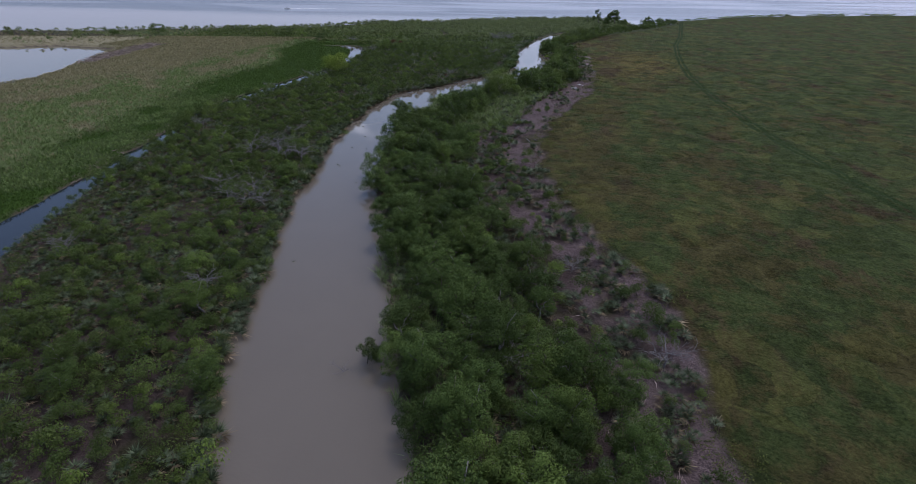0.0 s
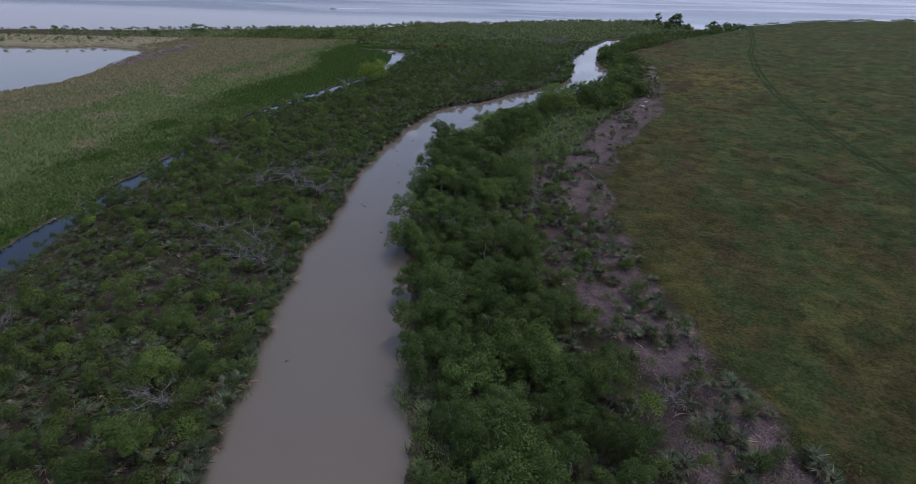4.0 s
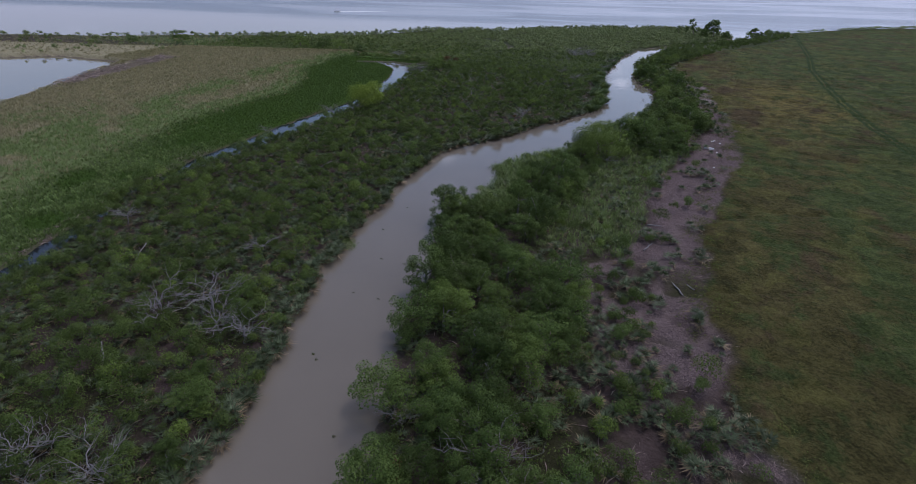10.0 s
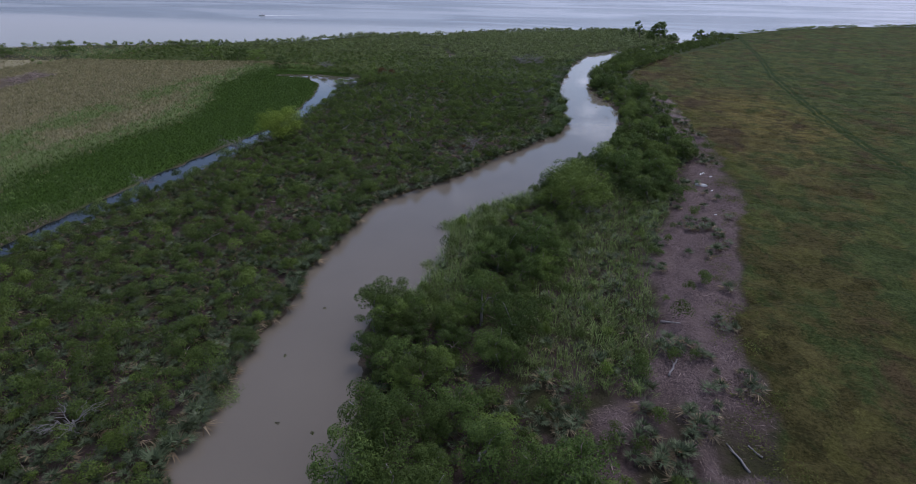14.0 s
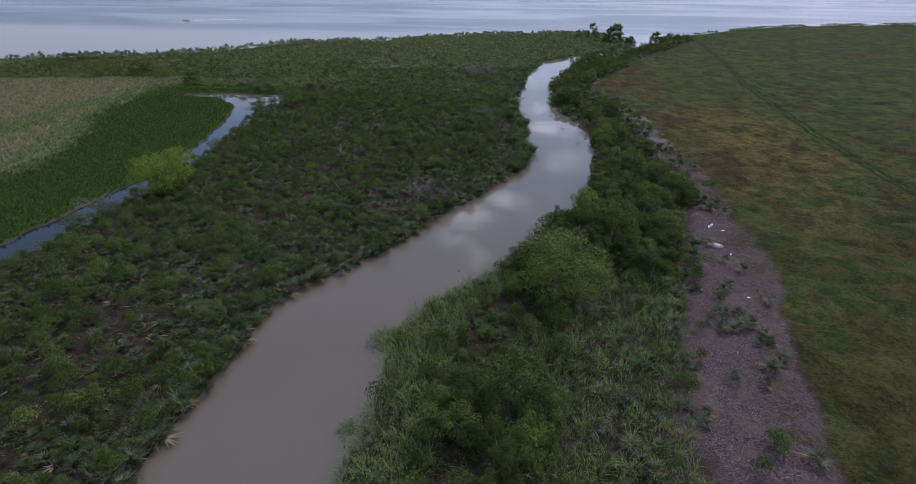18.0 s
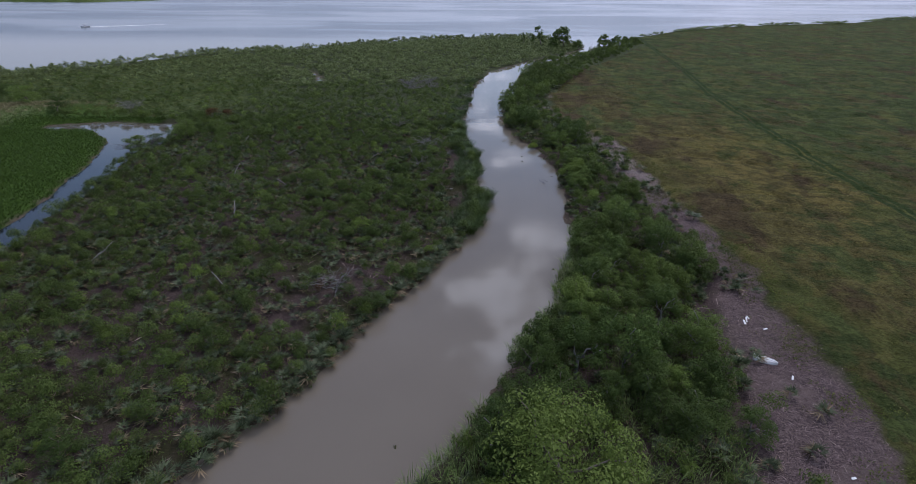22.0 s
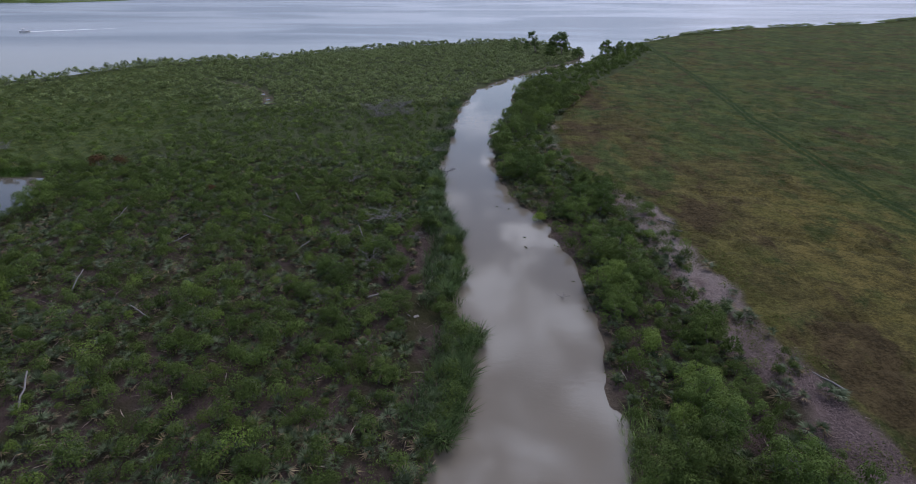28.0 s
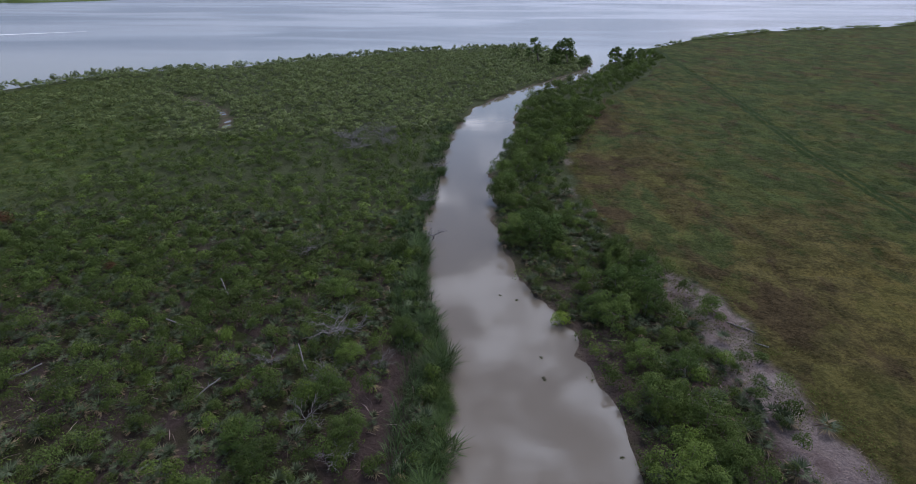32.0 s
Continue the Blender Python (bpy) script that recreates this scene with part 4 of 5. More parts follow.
for x, y, size in ((-70.5, 329, 1.0), (-76, 392, 1.7), (-69, 398, 1.6), (-73, 385, 1.4), (-66, 390, 1.2), (-163, 343, 1.5), (-60, 299, 0.8), (-53, 352, 0.9), (-136, 300, 1.3), (-133, 304, 1.2), (-126, 219, 1.3), (-1, 74, 0.8), (-52, 372, 1.0), (-120, 224, 1.0), (-54, 302, 0.6), (-65, 282, 0.6)):
    stand(snag, x, y, x * 17, size)
rusty = shrub_prototype(250, 2.4, 1.5, 600, 0.12, "withered rust-brown bush hanging at the bank", red_mat)
for x, y, size in ((-42.0, 99, 1.1), (-39.5, 93, 0.9), (-99, 322, 0.9), (-131, 335, 1.7), (-127, 337, 1.4), (-68, 236, 0.6)):
    stand(rusty, x, y, x * 29, size)


# ---- shrubs ----
def west_strip(x, y):
    """Shrub and palm land between the side channel and the creek."""
    edge = np.where(y > 322, -200 + 0 * y, along(CHANNEL, y) + along(CHANNEL_WIDTH, y) / 2)
    return (x > edge + 0.5) * (x < along(LEFT_BANK, y) + 1.5) * (wetness(x, y) < 0.05)


def open_strip(x, y):
    """A muddy strip of litter behind the sedge on the west bank."""
    return soft(np.abs(along(LEFT_BANK, y) - 5.2 - x + 2.0 * (ripple(x, y, 6.0, 57, 2) - 0.5)), 2.6, 1.4) * soft(y, 264, 270) * soft(y, 318, 306)


def shrub_chance(x, y):
    grove = ripple(x, y, 16.0, 51, 2)
    west = west_strip(x, y) * (y < 335) * np.maximum(0.50 + 0.42 * soft(grove, 0.42, 0.54), 0.95 * (x - along(CHANNEL, y) - along(CHANNEL_WIDTH, y) / 2 < 5))
    bare = soft(ripple(x, y, 30.0, 52, 2), 0.52, 0.66) * (y > 225)
    s = east_strip(x, y)
    east = (s > 0.02) * (s < 1.0) * (wetness(x, y) < -0.3) * np.where(y < 135, 0.42, np.where(y < 160, 0.22, np.where(y < 206, 0.72 * (s > 0.14) * (s < 0.62) + 0.10, 0.66)))
    west = west * (1 - 0.95 * open_strip(x, y)) * (1 - 0.75 * (bank_low(x, y) < 0.75))
    return west * (1 - 0.55 * bare) + east * (y < 440) * ((x < along(WRACK_EDGE, y) - 1) | (y > 392)) + (0.22 * (y < 125) + 0.3 * (y > 300) + np.where(y < 245, 0.26, 0.5) * np.exp(-np.maximum(x - along(WRACK_EDGE, y), 0) / np.where(y < 245, 2.0, 3.6))) * (s >= 1.0) * (y < 390) * (x < along(FIELD_EDGE, y) - 1.5)


gx_, gy_ = scatter(rng, -135, 20, -16, 440, 2.05, shrub_chance)
open_spot = np.hypot(gx_ + 8.5, gy_ - 231) > 7.0
gx_, gy_ = gx_[open_spot], gy_[open_spot]
bank = (gx_ - along(LEFT_BANK, gy_) > -22) & (gx_ < along(LEFT_BANK, gy_)) | (east_strip(gx_, gy_) > 0.3) & (gy_ > 40)
alone = bank & (rng.random(len(gx_)) < 270.0 / max(1, bank.sum()))
for x, y in zip(gx_[alone], gy_[alone]):
    stand(shrubs[int(rng.integers(0, len(shrubs)))], x, y, rng.uniform(0, 360), rng.uniform(0.65, 1.2), 0.0, rng.uniform(0.8, 1.15))
masses = []
for k, (h, wd) in enumerate(((2.4, 1.7), (2.0, 1.4), (3.1, 2.1), (1.7, 1.7), (2.7, 1.5))):
    r2 = np.random.default_rng(260 + k)
    cs = []
    rs = []
    for j in range(10):
        a, r = r2.uniform(0, 2 * math.pi), wd * 0.62 * math.sqrt(j / 9.0)
        cs.append((r * math.cos(a), r * math.sin(a), h * (0.62 - 0.34 * (r / wd) ** 2) * r2.uniform(0.8, 1.15)))
        rs.append(wd * (r2.uniform(0.44, 0.56) if j < 2 else r2.uniform(0.26, 0.42)))
    masses.append(leaves(r2, cs, rs, 470, 0.115, corners=3))
mx_, my_ = gx_[~alone], gy_[~alone]
ex, ey = scatter(rng, -60, 75, 375, 590, 2.6, lambda x, y: 0.85 * (east_strip(x, y) > 0.05) * (x < along(FIELD_EDGE, y) - 1.0) * (wetness(x, y) < -0.3))
vy = np.arange(28, 262, 1.1)
vx = along(CHANNEL, vy) + along(CHANNEL_WIDTH, vy) / 2 + rng.uniform(-0.6, 2.2, len(vy))
lean = ripple(vx, vy, 9.0, 55, 2) > np.where(bank_low(vx, vy) < 0.8, 0.62, np.where(vy < 150, 0.40, 0.60))
vx, vy = vx[lean], vy[lean]
nx = np.arange(-181, -131, 1.0)
ny = 332.5 + rng.uniform(0.0, 3.5, len(nx))
mx_, my_ = np.concatenate([mx_, ex, nx, vx]), np.concatenate([my_, ey, ny, vy])
girth = (0.48 + 0.62 * rng.random(len(mx_)) ** 1.6) * (1 + 0.3 * (my_ > 375) * (mx_ > -30)) * np.where(np.arange(len(mx_)) >= len(mx_) - len(vx), 1.2, 1.0) * bank_low(mx_, my_)
stuff("shrub_mass", "dense green shrubs covering both banks", "shrubs", scrub_mat, sown(rng, masses, mx_, my_, np.maximum(land_height(mx_, my_), -0.3), girth, girth * rng.uniform(1.05, 1.7, len(mx_))))


# ---- palmettos ----
def fan(rng, reach, rise, turn, droop, corners=4):
    """One palm fan on its stalk: pointed leaflets spread from the stalk's end."""
    c, s = math.cos(turn), math.sin(turn)
    out = np.array([c, s, 0.0])
    side = np.array([-s, c, 0.0])
    lift = rng.uniform(0.35, 1.25)
    hub = out * reach * 0.30 * math.cos(lift) + np.array([0, 0, rise])
    blade = out * math.cos(lift) + np.array([0, 0, math.sin(lift)])
    v, f = [], []
    if corners == 4:
        v = [out * 0.03 - side * 0.015, out * 0.03 + side * 0.015, hub + side * 0.012, hub - side * 0.012]
        f = [(0, 1, 2, 3)]
    count = 8 if corners == 4 else 7
    for a in np.linspace(-1.05, 1.05, count) + rng.normal(0, 0.08, count):
        d = blade * math.cos(a) + side * math.sin(a)
        ln = reach * (0.95 - 0.2 * abs(a)) * rng.uniform(0.85, 1.15)
        e = (side * math.cos(a) - blade * math.sin(a)) * 0.058 * reach
        mid = hub + d * ln * 0.45 + np.array([0, 0, 0.04 * reach])
        tip = hub + d * ln + np.array([0, 0, -droop * reach])
        k = len(v)
        if corners == 4:
            v += [hub, mid + e, tip, mid - e]
            f.append((k, k + 1, k + 2, k + 3))
        else:
            v += [hub + d * ln * 0.15 + e, hub + d * ln * 0.15 - e, tip]
            f.append((k, k + 1, k + 2))
    return np.array(v), np.array(f)


def palm_shape(seed, fans, reach, rise, droop, corners=4):
    rng = np.random.default_rng(seed)
    return [fan(rng, reach * rng.uniform(0.8, 1.15), rise * rng.uniform(0.55, 1.2), 2 * math.pi * (k + rng.uniform(-0.3, 0.3)) / fans * 2.4, droop * rng.uniform(0.5, 1.5), corners) for k in range(fans)]


fresh = [joined(palm_shape(400 + k, 9 + k % 3, 0.78, 0.55, 0.14, 3)) for k in range(5)]
withered = [joined(palm_shape(420 + k, 3, 0.95, 0.28, 0.35, 3)) for k in range(3)]


def palm_chance(x, y):
    grove = ripple(x, y, 11.0, 61, 2)
    west = west_strip(x, y) * (y < 345) * (0.42 + 0.5 * soft(grove, 0.36, 0.6)) * (1 - 0.45 * soft(ripple(x, y, 30.0, 52, 2), 0.52, 0.66) * (y > 225))
    s = east_strip(x, y)
    east = (s > 0.02) * (wetness(x, y) < -0.5) * np.where(s < 1.0, np.where((y > 150) & (y < 240), 0.40, 0.8) * soft(ripple(x, y, 5.0, 64, 2), 0.34, 0.46), 0.0)
    fringe = (s >= 1.0) * (x < along(FIELD_EDGE, y) - 0.5) * 0.95 * soft(ripple(x, y, 4.0, 63, 2), 0.47, 0.56) * np.exp(-np.maximum(x - along(WRACK_EDGE, y), 0) / np.where(y < 245, 4.0, 1.0)) * (y < 310) + (s >= 1.0) * (x < along(FIELD_EDGE, y) - 0.5) * np.where(y < 118, 0.85, np.where(y < 160, 0.6, np.where(y < 250, 0.16, 0.22))) * soft(ripple(x, y, 4.0, 63, 2), 0.5, 0.58)
    return west * (1 - 0.9 * open_strip(x, y)) + (east + fringe) * (y < 400)


px, py = scatter(rng, -135, 20, -12, 400, 1.5, palm_chance)
by = np.arange(16, 262, 0.75)
bx = along(LEFT_BANK, by) - rng.uniform(-0.6, 1.8, len(by))
px, py = np.concatenate([px, bx]), np.concatenate([py, by])
open_spot = np.hypot(px + 8.5, py - 231) > 7.0
px, py = px[open_spot], py[open_spot]
near = (px > -64) & (px < -40) & (py > 262) & (py < 330) | (px > -30) & (px < -2) & (py > 216) & (py < 300)
near &= rng.random(len(px)) < 0.30
pz = np.maximum(land_height(px, py), -0.1)
far = ~near
ps = rng.uniform(0.8, 1.6, len(px)) * (1 + 0.1 * (east_strip(px, py) > 0.5)) * np.where(bank_low(px, py) < 0.75, 0.7, 1.0) * np.where(np.abs(px - along(LEFT_BANK, py)) < 1.9, 1.3, 1.0)
stuff("palmetto_thicket", "grey-green dwarf palmettos covering the bank", "palmetto", palm_mat, sown(rng, fresh, px[far], py[far], pz[far], ps[far]))
few = rng.random(len(px)) < 0.75
stuff("withered_fronds", "withered tan palmetto fronds on the ground", "fronds", dead_leaf_mat, sown(rng, withered, px[few], py[few], pz[few], ps[few] * 1.05))
palms = []
for k in range(4):
    ob = thing("palmetto", "grey-green dwarf palmetto with stiff fan fronds", "palmetto", "single palmettos")
    for v, f in palm_shape(440 + k, 8 + k % 2, 0.80, 0.55, 0.14):
        part("frond", fast_mesh("frond", v, f, [palm_one_mat]), ob)
    palms.append(ob)
for x, y, s in list(zip(px[near], py[near], ps[near]))[:240]:
    stand(palms[int(rng.integers(0, 4))], x, y, rng.uniform(0, 360), s)


# ---- scrub reaching to the bay ----
def bush_shape(seed, count, size, high):
    rng = np.random.default_rng(seed)
    cs = [(rng.normal(0, 0.42), rng.normal(0, 0.42), high * rng.uniform(0.35, 0.75)) for k in range(5)]
    return leaves(rng, cs, [rng.uniform(0.4, 0.65) for k in cs], count, size, 0.9, corners=3)


def scrub_chance(x, y):
    field, wrack, cane, lush, rest = zones(x, y)
    land = (wetness(x, y) < -0.8) * (rest > 0.5)
    west = (x < along(LEFT_BANK, y)) * (y > np.where(x > -150, 318, 336))
    return land * west * (marsh_gut(x, y) < -1.2) * (1 - 0.6 * meadow(x, y)) * (0.55 + 0.45 * soft(ripple(x, y, 12.0, 71, 2), 0.35, 0.55))


shapes = [bush_shape(500 + k, 56, 0.28, 1.7) for k in range(6)]
sx, sy = scatter(rng, -300, 25, 316, 620, 2.15, scrub_chance)
sz = land_height(sx, sy)
tall = rng.uniform(0.65, 1.25, len(sx)) * (1 + 0.7 * soft(along(BAY_SHORE, sx) - sy, 14, 3) * (rng.random(len(sx)) < 0.5))
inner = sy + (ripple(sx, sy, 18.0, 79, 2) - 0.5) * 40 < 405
spread = rng.uniform(0.8, 1.55, len(sx))
fine_shapes = [bush_shape(560 + k, 120, 0.17, 1.7) for k in range(6)]
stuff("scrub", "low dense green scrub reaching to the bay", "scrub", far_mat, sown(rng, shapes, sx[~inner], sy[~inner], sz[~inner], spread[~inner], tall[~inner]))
stuff("scrub", "darker dense scrub west of the creek", "scrub", scrub_mat, sown(rng, fine_shapes, sx[inner], sy[inner], sz[inner], spread[inner], tall[inner]))
low_shapes = [bush_shape(580 + k, 26, 0.17, 0.5) for k in range(5)]
gx2, gy2 = scatter(rng, -300, -120, 332, 500, 1.5, lambda x, y: 0.85 * meadow(x, y) * (wetness(x, y) < -1))
stuff("meadow_grass", "yellow-green hummocks of low marsh grass", "grass", edge_mat, sown(rng, low_shapes, gx2, gy2, land_height(gx2, gy2) - 0.1, rng.uniform(0.7, 1.5, len(gx2)), rng.uniform(0.3, 0.8, len(gx2))))
sx, sy = scatter(rng, -480, -290, 250, 440, 4.0, lambda x, y: (wetness(x, y) < -1) * (0.12 + 0.5 * soft(y - 330 - 0.4 * (x + 400), 0, 40)))
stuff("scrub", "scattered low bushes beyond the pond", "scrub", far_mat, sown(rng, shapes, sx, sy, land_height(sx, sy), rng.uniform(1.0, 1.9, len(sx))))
sx, sy = scatter(rng, 40, 520, 560, 900, 4.0, lambda x, y: (wetness(x, y) < -0.8) * soft(along(BAY_SHORE, x) - y, 26, 8) * soft(ripple(x, y, 30.0, 75, 2), 0.36, 0.55))
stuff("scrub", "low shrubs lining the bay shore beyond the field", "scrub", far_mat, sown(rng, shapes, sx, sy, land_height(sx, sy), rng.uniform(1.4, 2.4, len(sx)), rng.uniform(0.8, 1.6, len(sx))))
# undergrowth between palmettos and shrubs
ux, uy = scatter(rng, -135, 20, -12, 345, 1.4, lambda x, y: west_strip(x, y) * (1 - open_strip(x, y)) * (0.45 + 0.45 * soft(ripple(x, y, 13.0, 81, 2), 0.36, 0.55)) * (1 - 0.6 * soft(ripple(x, y, 30.0, 52, 2), 0.5, 0.66) * (y > 225)) + np.where((y > 150) & (y < 218), 0.9, 0.8) * (east_strip(x, y) > 0.02) * (east_strip(x, y) < np.where(y < 150, 0.62, 0.95)) * (wetness(x, y) < -0.3))
small = [bush_shape(520 + k, 46, 0.125, 0.9) for k in range(4)]
stuff("undergrowth", "low leafy undergrowth between palmettos", "undergrowth", scrub_mat, sown(rng, small, ux, uy, land_height(ux, uy), rng.uniform(0.6, 1.25, len(ux))))


# ---- reeds, cane and grass ----
def tuft(seed, blades, high, spread, width, bend=0.35):
    rng = np.random.default_rng(seed)
    v, f = [], []
    for k in range(blades):
        a = rng.uniform(0, 2 * math.pi)
        d = np.array([math.cos(a), math.sin(a), 0.0])
        e = np.array([-d[1], d[0], 0.0]) * width
        base = d * spread * rng.random()
        h = high * rng.uniform(0.7, 1.15)
        mid = base + d * bend * h * 0.3 + np.array([0, 0, h * 0.62])
        tip = base + d * bend * h * rng.uniform(0.6, 1.3) + np.array([0, 0, h * rng.uniform(0.85, 1.0)])
        i = len(v)
        v += [base, mid + e, tip, mid - e]
        f.append((i, i + 1, i + 2, i + 3))
    return np.array(v), np.array(f)


def cane_at(x, y):
    return zones(x, y)[2] * (wetness(x, y) < -0.4) * (1 - drift_bank(x, y))


def lush_at(x, y):
    return zones(x, y)[3] * (wetness(x, y) < -0.3)


cane_shapes = [tuft(600 + k, 17, 1.0, 1.1, 0.05, 0.5) for k in range(4)]
cx, cy = scatter(rng, -300, -70, 4, 360, 1.25, cane_at)
pale = rng.random(len(cx)) < young_cane(cx, cy) + 0.03
stuff("cane_bed", "tall dry tan cane filling the flat beside the pond", "cane", cane_mat, sown(rng, cane_shapes, cx[~pale], cy[~pale], land_height(cx[~pale], cy[~pale]), rng.uniform(0.8, 1.2, (~pale).sum())))
stuff("green_cane", "green streak of young cane among dry stems", "cane", pale_lush_mat, sown(rng, cane_shapes, cx[pale], cy[pale], land_height(cx[pale], cy[pale]), rng.uniform(0.7, 1.0, pale.sum())))
lush_shapes = [tuft(610 + k, 7, 0.6, 0.5, 0.07, 0.55) for k in range(4)]
lx, ly = scatter(rng, -215, -64, 0, 335, 0.72, lush_at)
thin_ = rng.random(len(lx)) < pale_lush(lx, ly)
stuff("pale_grass", "pale green rough grass beside the channel", "grass", pale_lush_mat, sown(rng, lush_shapes, lx[thin_], ly[thin_], land_height(lx[thin_], ly[thin_]), rng.uniform(0.9, 1.6, thin_.sum())))
lx, ly = lx[~thin_], ly[~thin_]
stuff("lush_grass", "vivid green smooth marsh grass beside the channel", "grass", lush_mat, sown(rng, lush_shapes, lx, ly, land_height(lx, ly), rng.uniform(0.8, 1.2, len(lx))))
far_x, far_y = scatter(rng, -480, -290, 265, 420, 3.0, lambda x, y: 0.8 * (wetness(x, y) < -0.5))
stuff("cane_bed", "dry tan grass beyond the pond", "cane", cane_mat, sown(rng, cane_shapes, far_x, far_y, land_height(far_x, far_y), rng.uniform(0.7, 1.1, len(far_x))))


def reed_chance(x, y):
    w = wetness(x, y)
    left = (x < along(LEFT_BANK, y) + 2) * (x > along(LEFT_BANK, y) - 4.5) * (y > 258) * (y < 420) * (w < 0.5)
    s = east_strip(x, y)
    spit = (s > 0.0) * (s < 0.24) * (y > 158) * (y < 214) * (w < 0.6)
    slope = (s > 0.45) * (s < 1.0) * (y > 150) * (y < 222) * 0.5
    tip = (s > -0.02) * (s < 0.25) * (y > 222) * (y < 262) * (w < 0.6)
    low = (s > -0.05) * (s < 0.2) * (y < 75) * 0.5 * (w < 0.5)
    return np.clip(left + spit + slope + tip + low, 0, 1)


reed_shapes = [tuft(620 + k, 14, 1.7, 0.55, 0.032, 0.6) for k in range(5)]
rx_, ry_ = scatter(rng, -66, 10, 12, 420, 0.75, lambda x, y: reed_chance(x, y) * (east_strip(x, y) > -0.3))
stuff("reeds", "bending green reeds along the water's edge", "reeds", reed_mat, sown(rng, reed_shapes, rx_, ry_, np.maximum(land_height(rx_, ry_), -0.2), rng.uniform(0.6, 1.15, len(rx_))))
rx_, ry_ = scatter(rng, -66, 10, 250, 420, 0.7, lambda x, y: reed_chance(x, y) * (east_strip(x, y) < -0.3) * soft(ripple(x, y, 6.0, 88, 2), 0.40, 0.52))
stuff("sedge", "dark green clumps of tall sedge leaning over the water", "sedge", sedge_mat, sown(rng, reed_shapes, rx_, ry_, np.maximum(land_height(rx_, ry_), -0.2), rng.uniform(0.7, 1.25, len(rx_))))
def sedge_clump(seed):
    ob = thing("sedge_clump", "arching dark green sedge clump hanging over the creek", "sedge", "sedge clumps on the bank")
    for k in range(3):
        rng = np.random.default_rng(seed + k)
        v, f = tuft(seed + 10 + k, 95, 1.9, 0.75, 0.034, 0.75)
        a = 2.1 * k
        part("leaf_tuft", fast_mesh("leaf_tuft", v + np.array([0.55 * math.cos(a), 0.55 * math.sin(a), 0.0]), f, [sedge_one_mat]), ob)
    return ob


clumps = [sedge_clump(670 + 20 * k) for k in range(3)]
clump_y = 258.0
while clump_y < 372:
    if ripple(np.array([0.0]), np.array([clump_y]), 9.0, 58, 2)[0] > 0.38 - 0.1 * (clump_y < 300):
        stand(clumps[int(rng.integers(0, 3))], float(along(LEFT_BANK, clump_y)) - rng.uniform(-0.6, 1.1), clump_y, rng.uniform(0, 360), rng.uniform(0.7, 1.35))
    clump_y += rng.uniform(1.4, 3.2)


herb_shapes = [bush_shape(630 + k, 22, 0.085, 0.2) for k in range(6)]
hx, hy = scatter(rng, -24, 95, 34, 430, 1.15, lambda x, y: (zones(x, y)[0] + 0.8 * (x > along(FIELD_EDGE, y) - 6) * soft(ripple(x, y, 5.0, 97, 2), 0.58, 0.68)) * (1 - soft(x - along(FIELD_EDGE, y), 12, 80)) * (1 - soft(y, 300, 425)) * (1 - 0.95 * soft(1.7 - np.abs(x - along(TRACK, y)), -0.4, 0.4)) * (wetness(x, y) < -1))
stuff("field_herbs", "low olive and ochre marsh plants of the open field", "marsh plants", field_mat, sown(rng, herb_shapes, hx, hy, land_height(hx, hy) - 0.12, rng.uniform(0.7, 1.4, len(hx)), rng.uniform(0.3, 0.6, len(hx))))

# floating leafy mats at the water's edge
fx, fy = scatter(rng, -80, -20, 120, 340, 0.42, lambda x, y: np.maximum.reduce([soft(np.hypot(x - cx_, (y - cy_) * 0.8), r_, r_ * 0.6) for cx_, cy_, r_ in ((-59.3, 189.3, 2.3), (-58.6, 174.0, 1.3), (-72.0, 139.0, 2.4), (-62, 92, 2.0), (-46.8, 296, 2.0), (-52.5, 74.5, 2.0))]))
stuff("floating_leaves", "mat of bright round leaves floating at the bank", "water plants", reed_mat, sown(rng, [bush_shape(550 + k, 24, 0.13, 0.35) for k in range(4)], fx, fy, np.full(len(fx), 0.02), rng.uniform(0.5, 0.9, len(fx)), rng.uniform(0.5, 0.9, len(fx))))

# clumps where the field meets the wrack
qx, qy = scatter(rng, -34, 30, 36, 440, 0.85, lambda x, y: soft(5.5 + 1.5 * (y > 250) - np.abs(x - along(FIELD_EDGE, y) + 0.5 + 0.8 * (y > 250)), 0, 5) * soft(ripple(x, y, 4.5, 98, 2), 0.48, 0.62) * (wetness(x, y) < -1))
stuff("edge_herbs", "yellow-green clumps of herbs along the field's edge", "marsh plants", edge_mat, sown(rng, [bush_shape(540 + k, 26, 0.13, 0.5) for k in range(4)], qx, qy, land_height(qx, qy) - 0.05, rng.uniform(0.5, 1.1, len(qx)), rng.uniform(0.5, 0.9, len(qx))))

# broken reed stalks of the wrack line
def stalk(seed):
    rng = np.random.default_rng(seed)
    m = rng.uniform(0.04, 0.16)
    v = np.array([(-0.6, -0.011, 0.02), (-0.6, 0.011, 0.02), (0, -0.014, m), (0, 0.014, m + 0.01), (0.6, -0.006, 0.02), (0.6, 0.006, 0.03), (0, 0.0, m + 0.03)])
    v[2:4, 1] += rng.normal(0, 0.06)
    return v, np.array([(0, 1, 3, 2), (2, 3, 5, 4), (0, 6, 4, 2)])


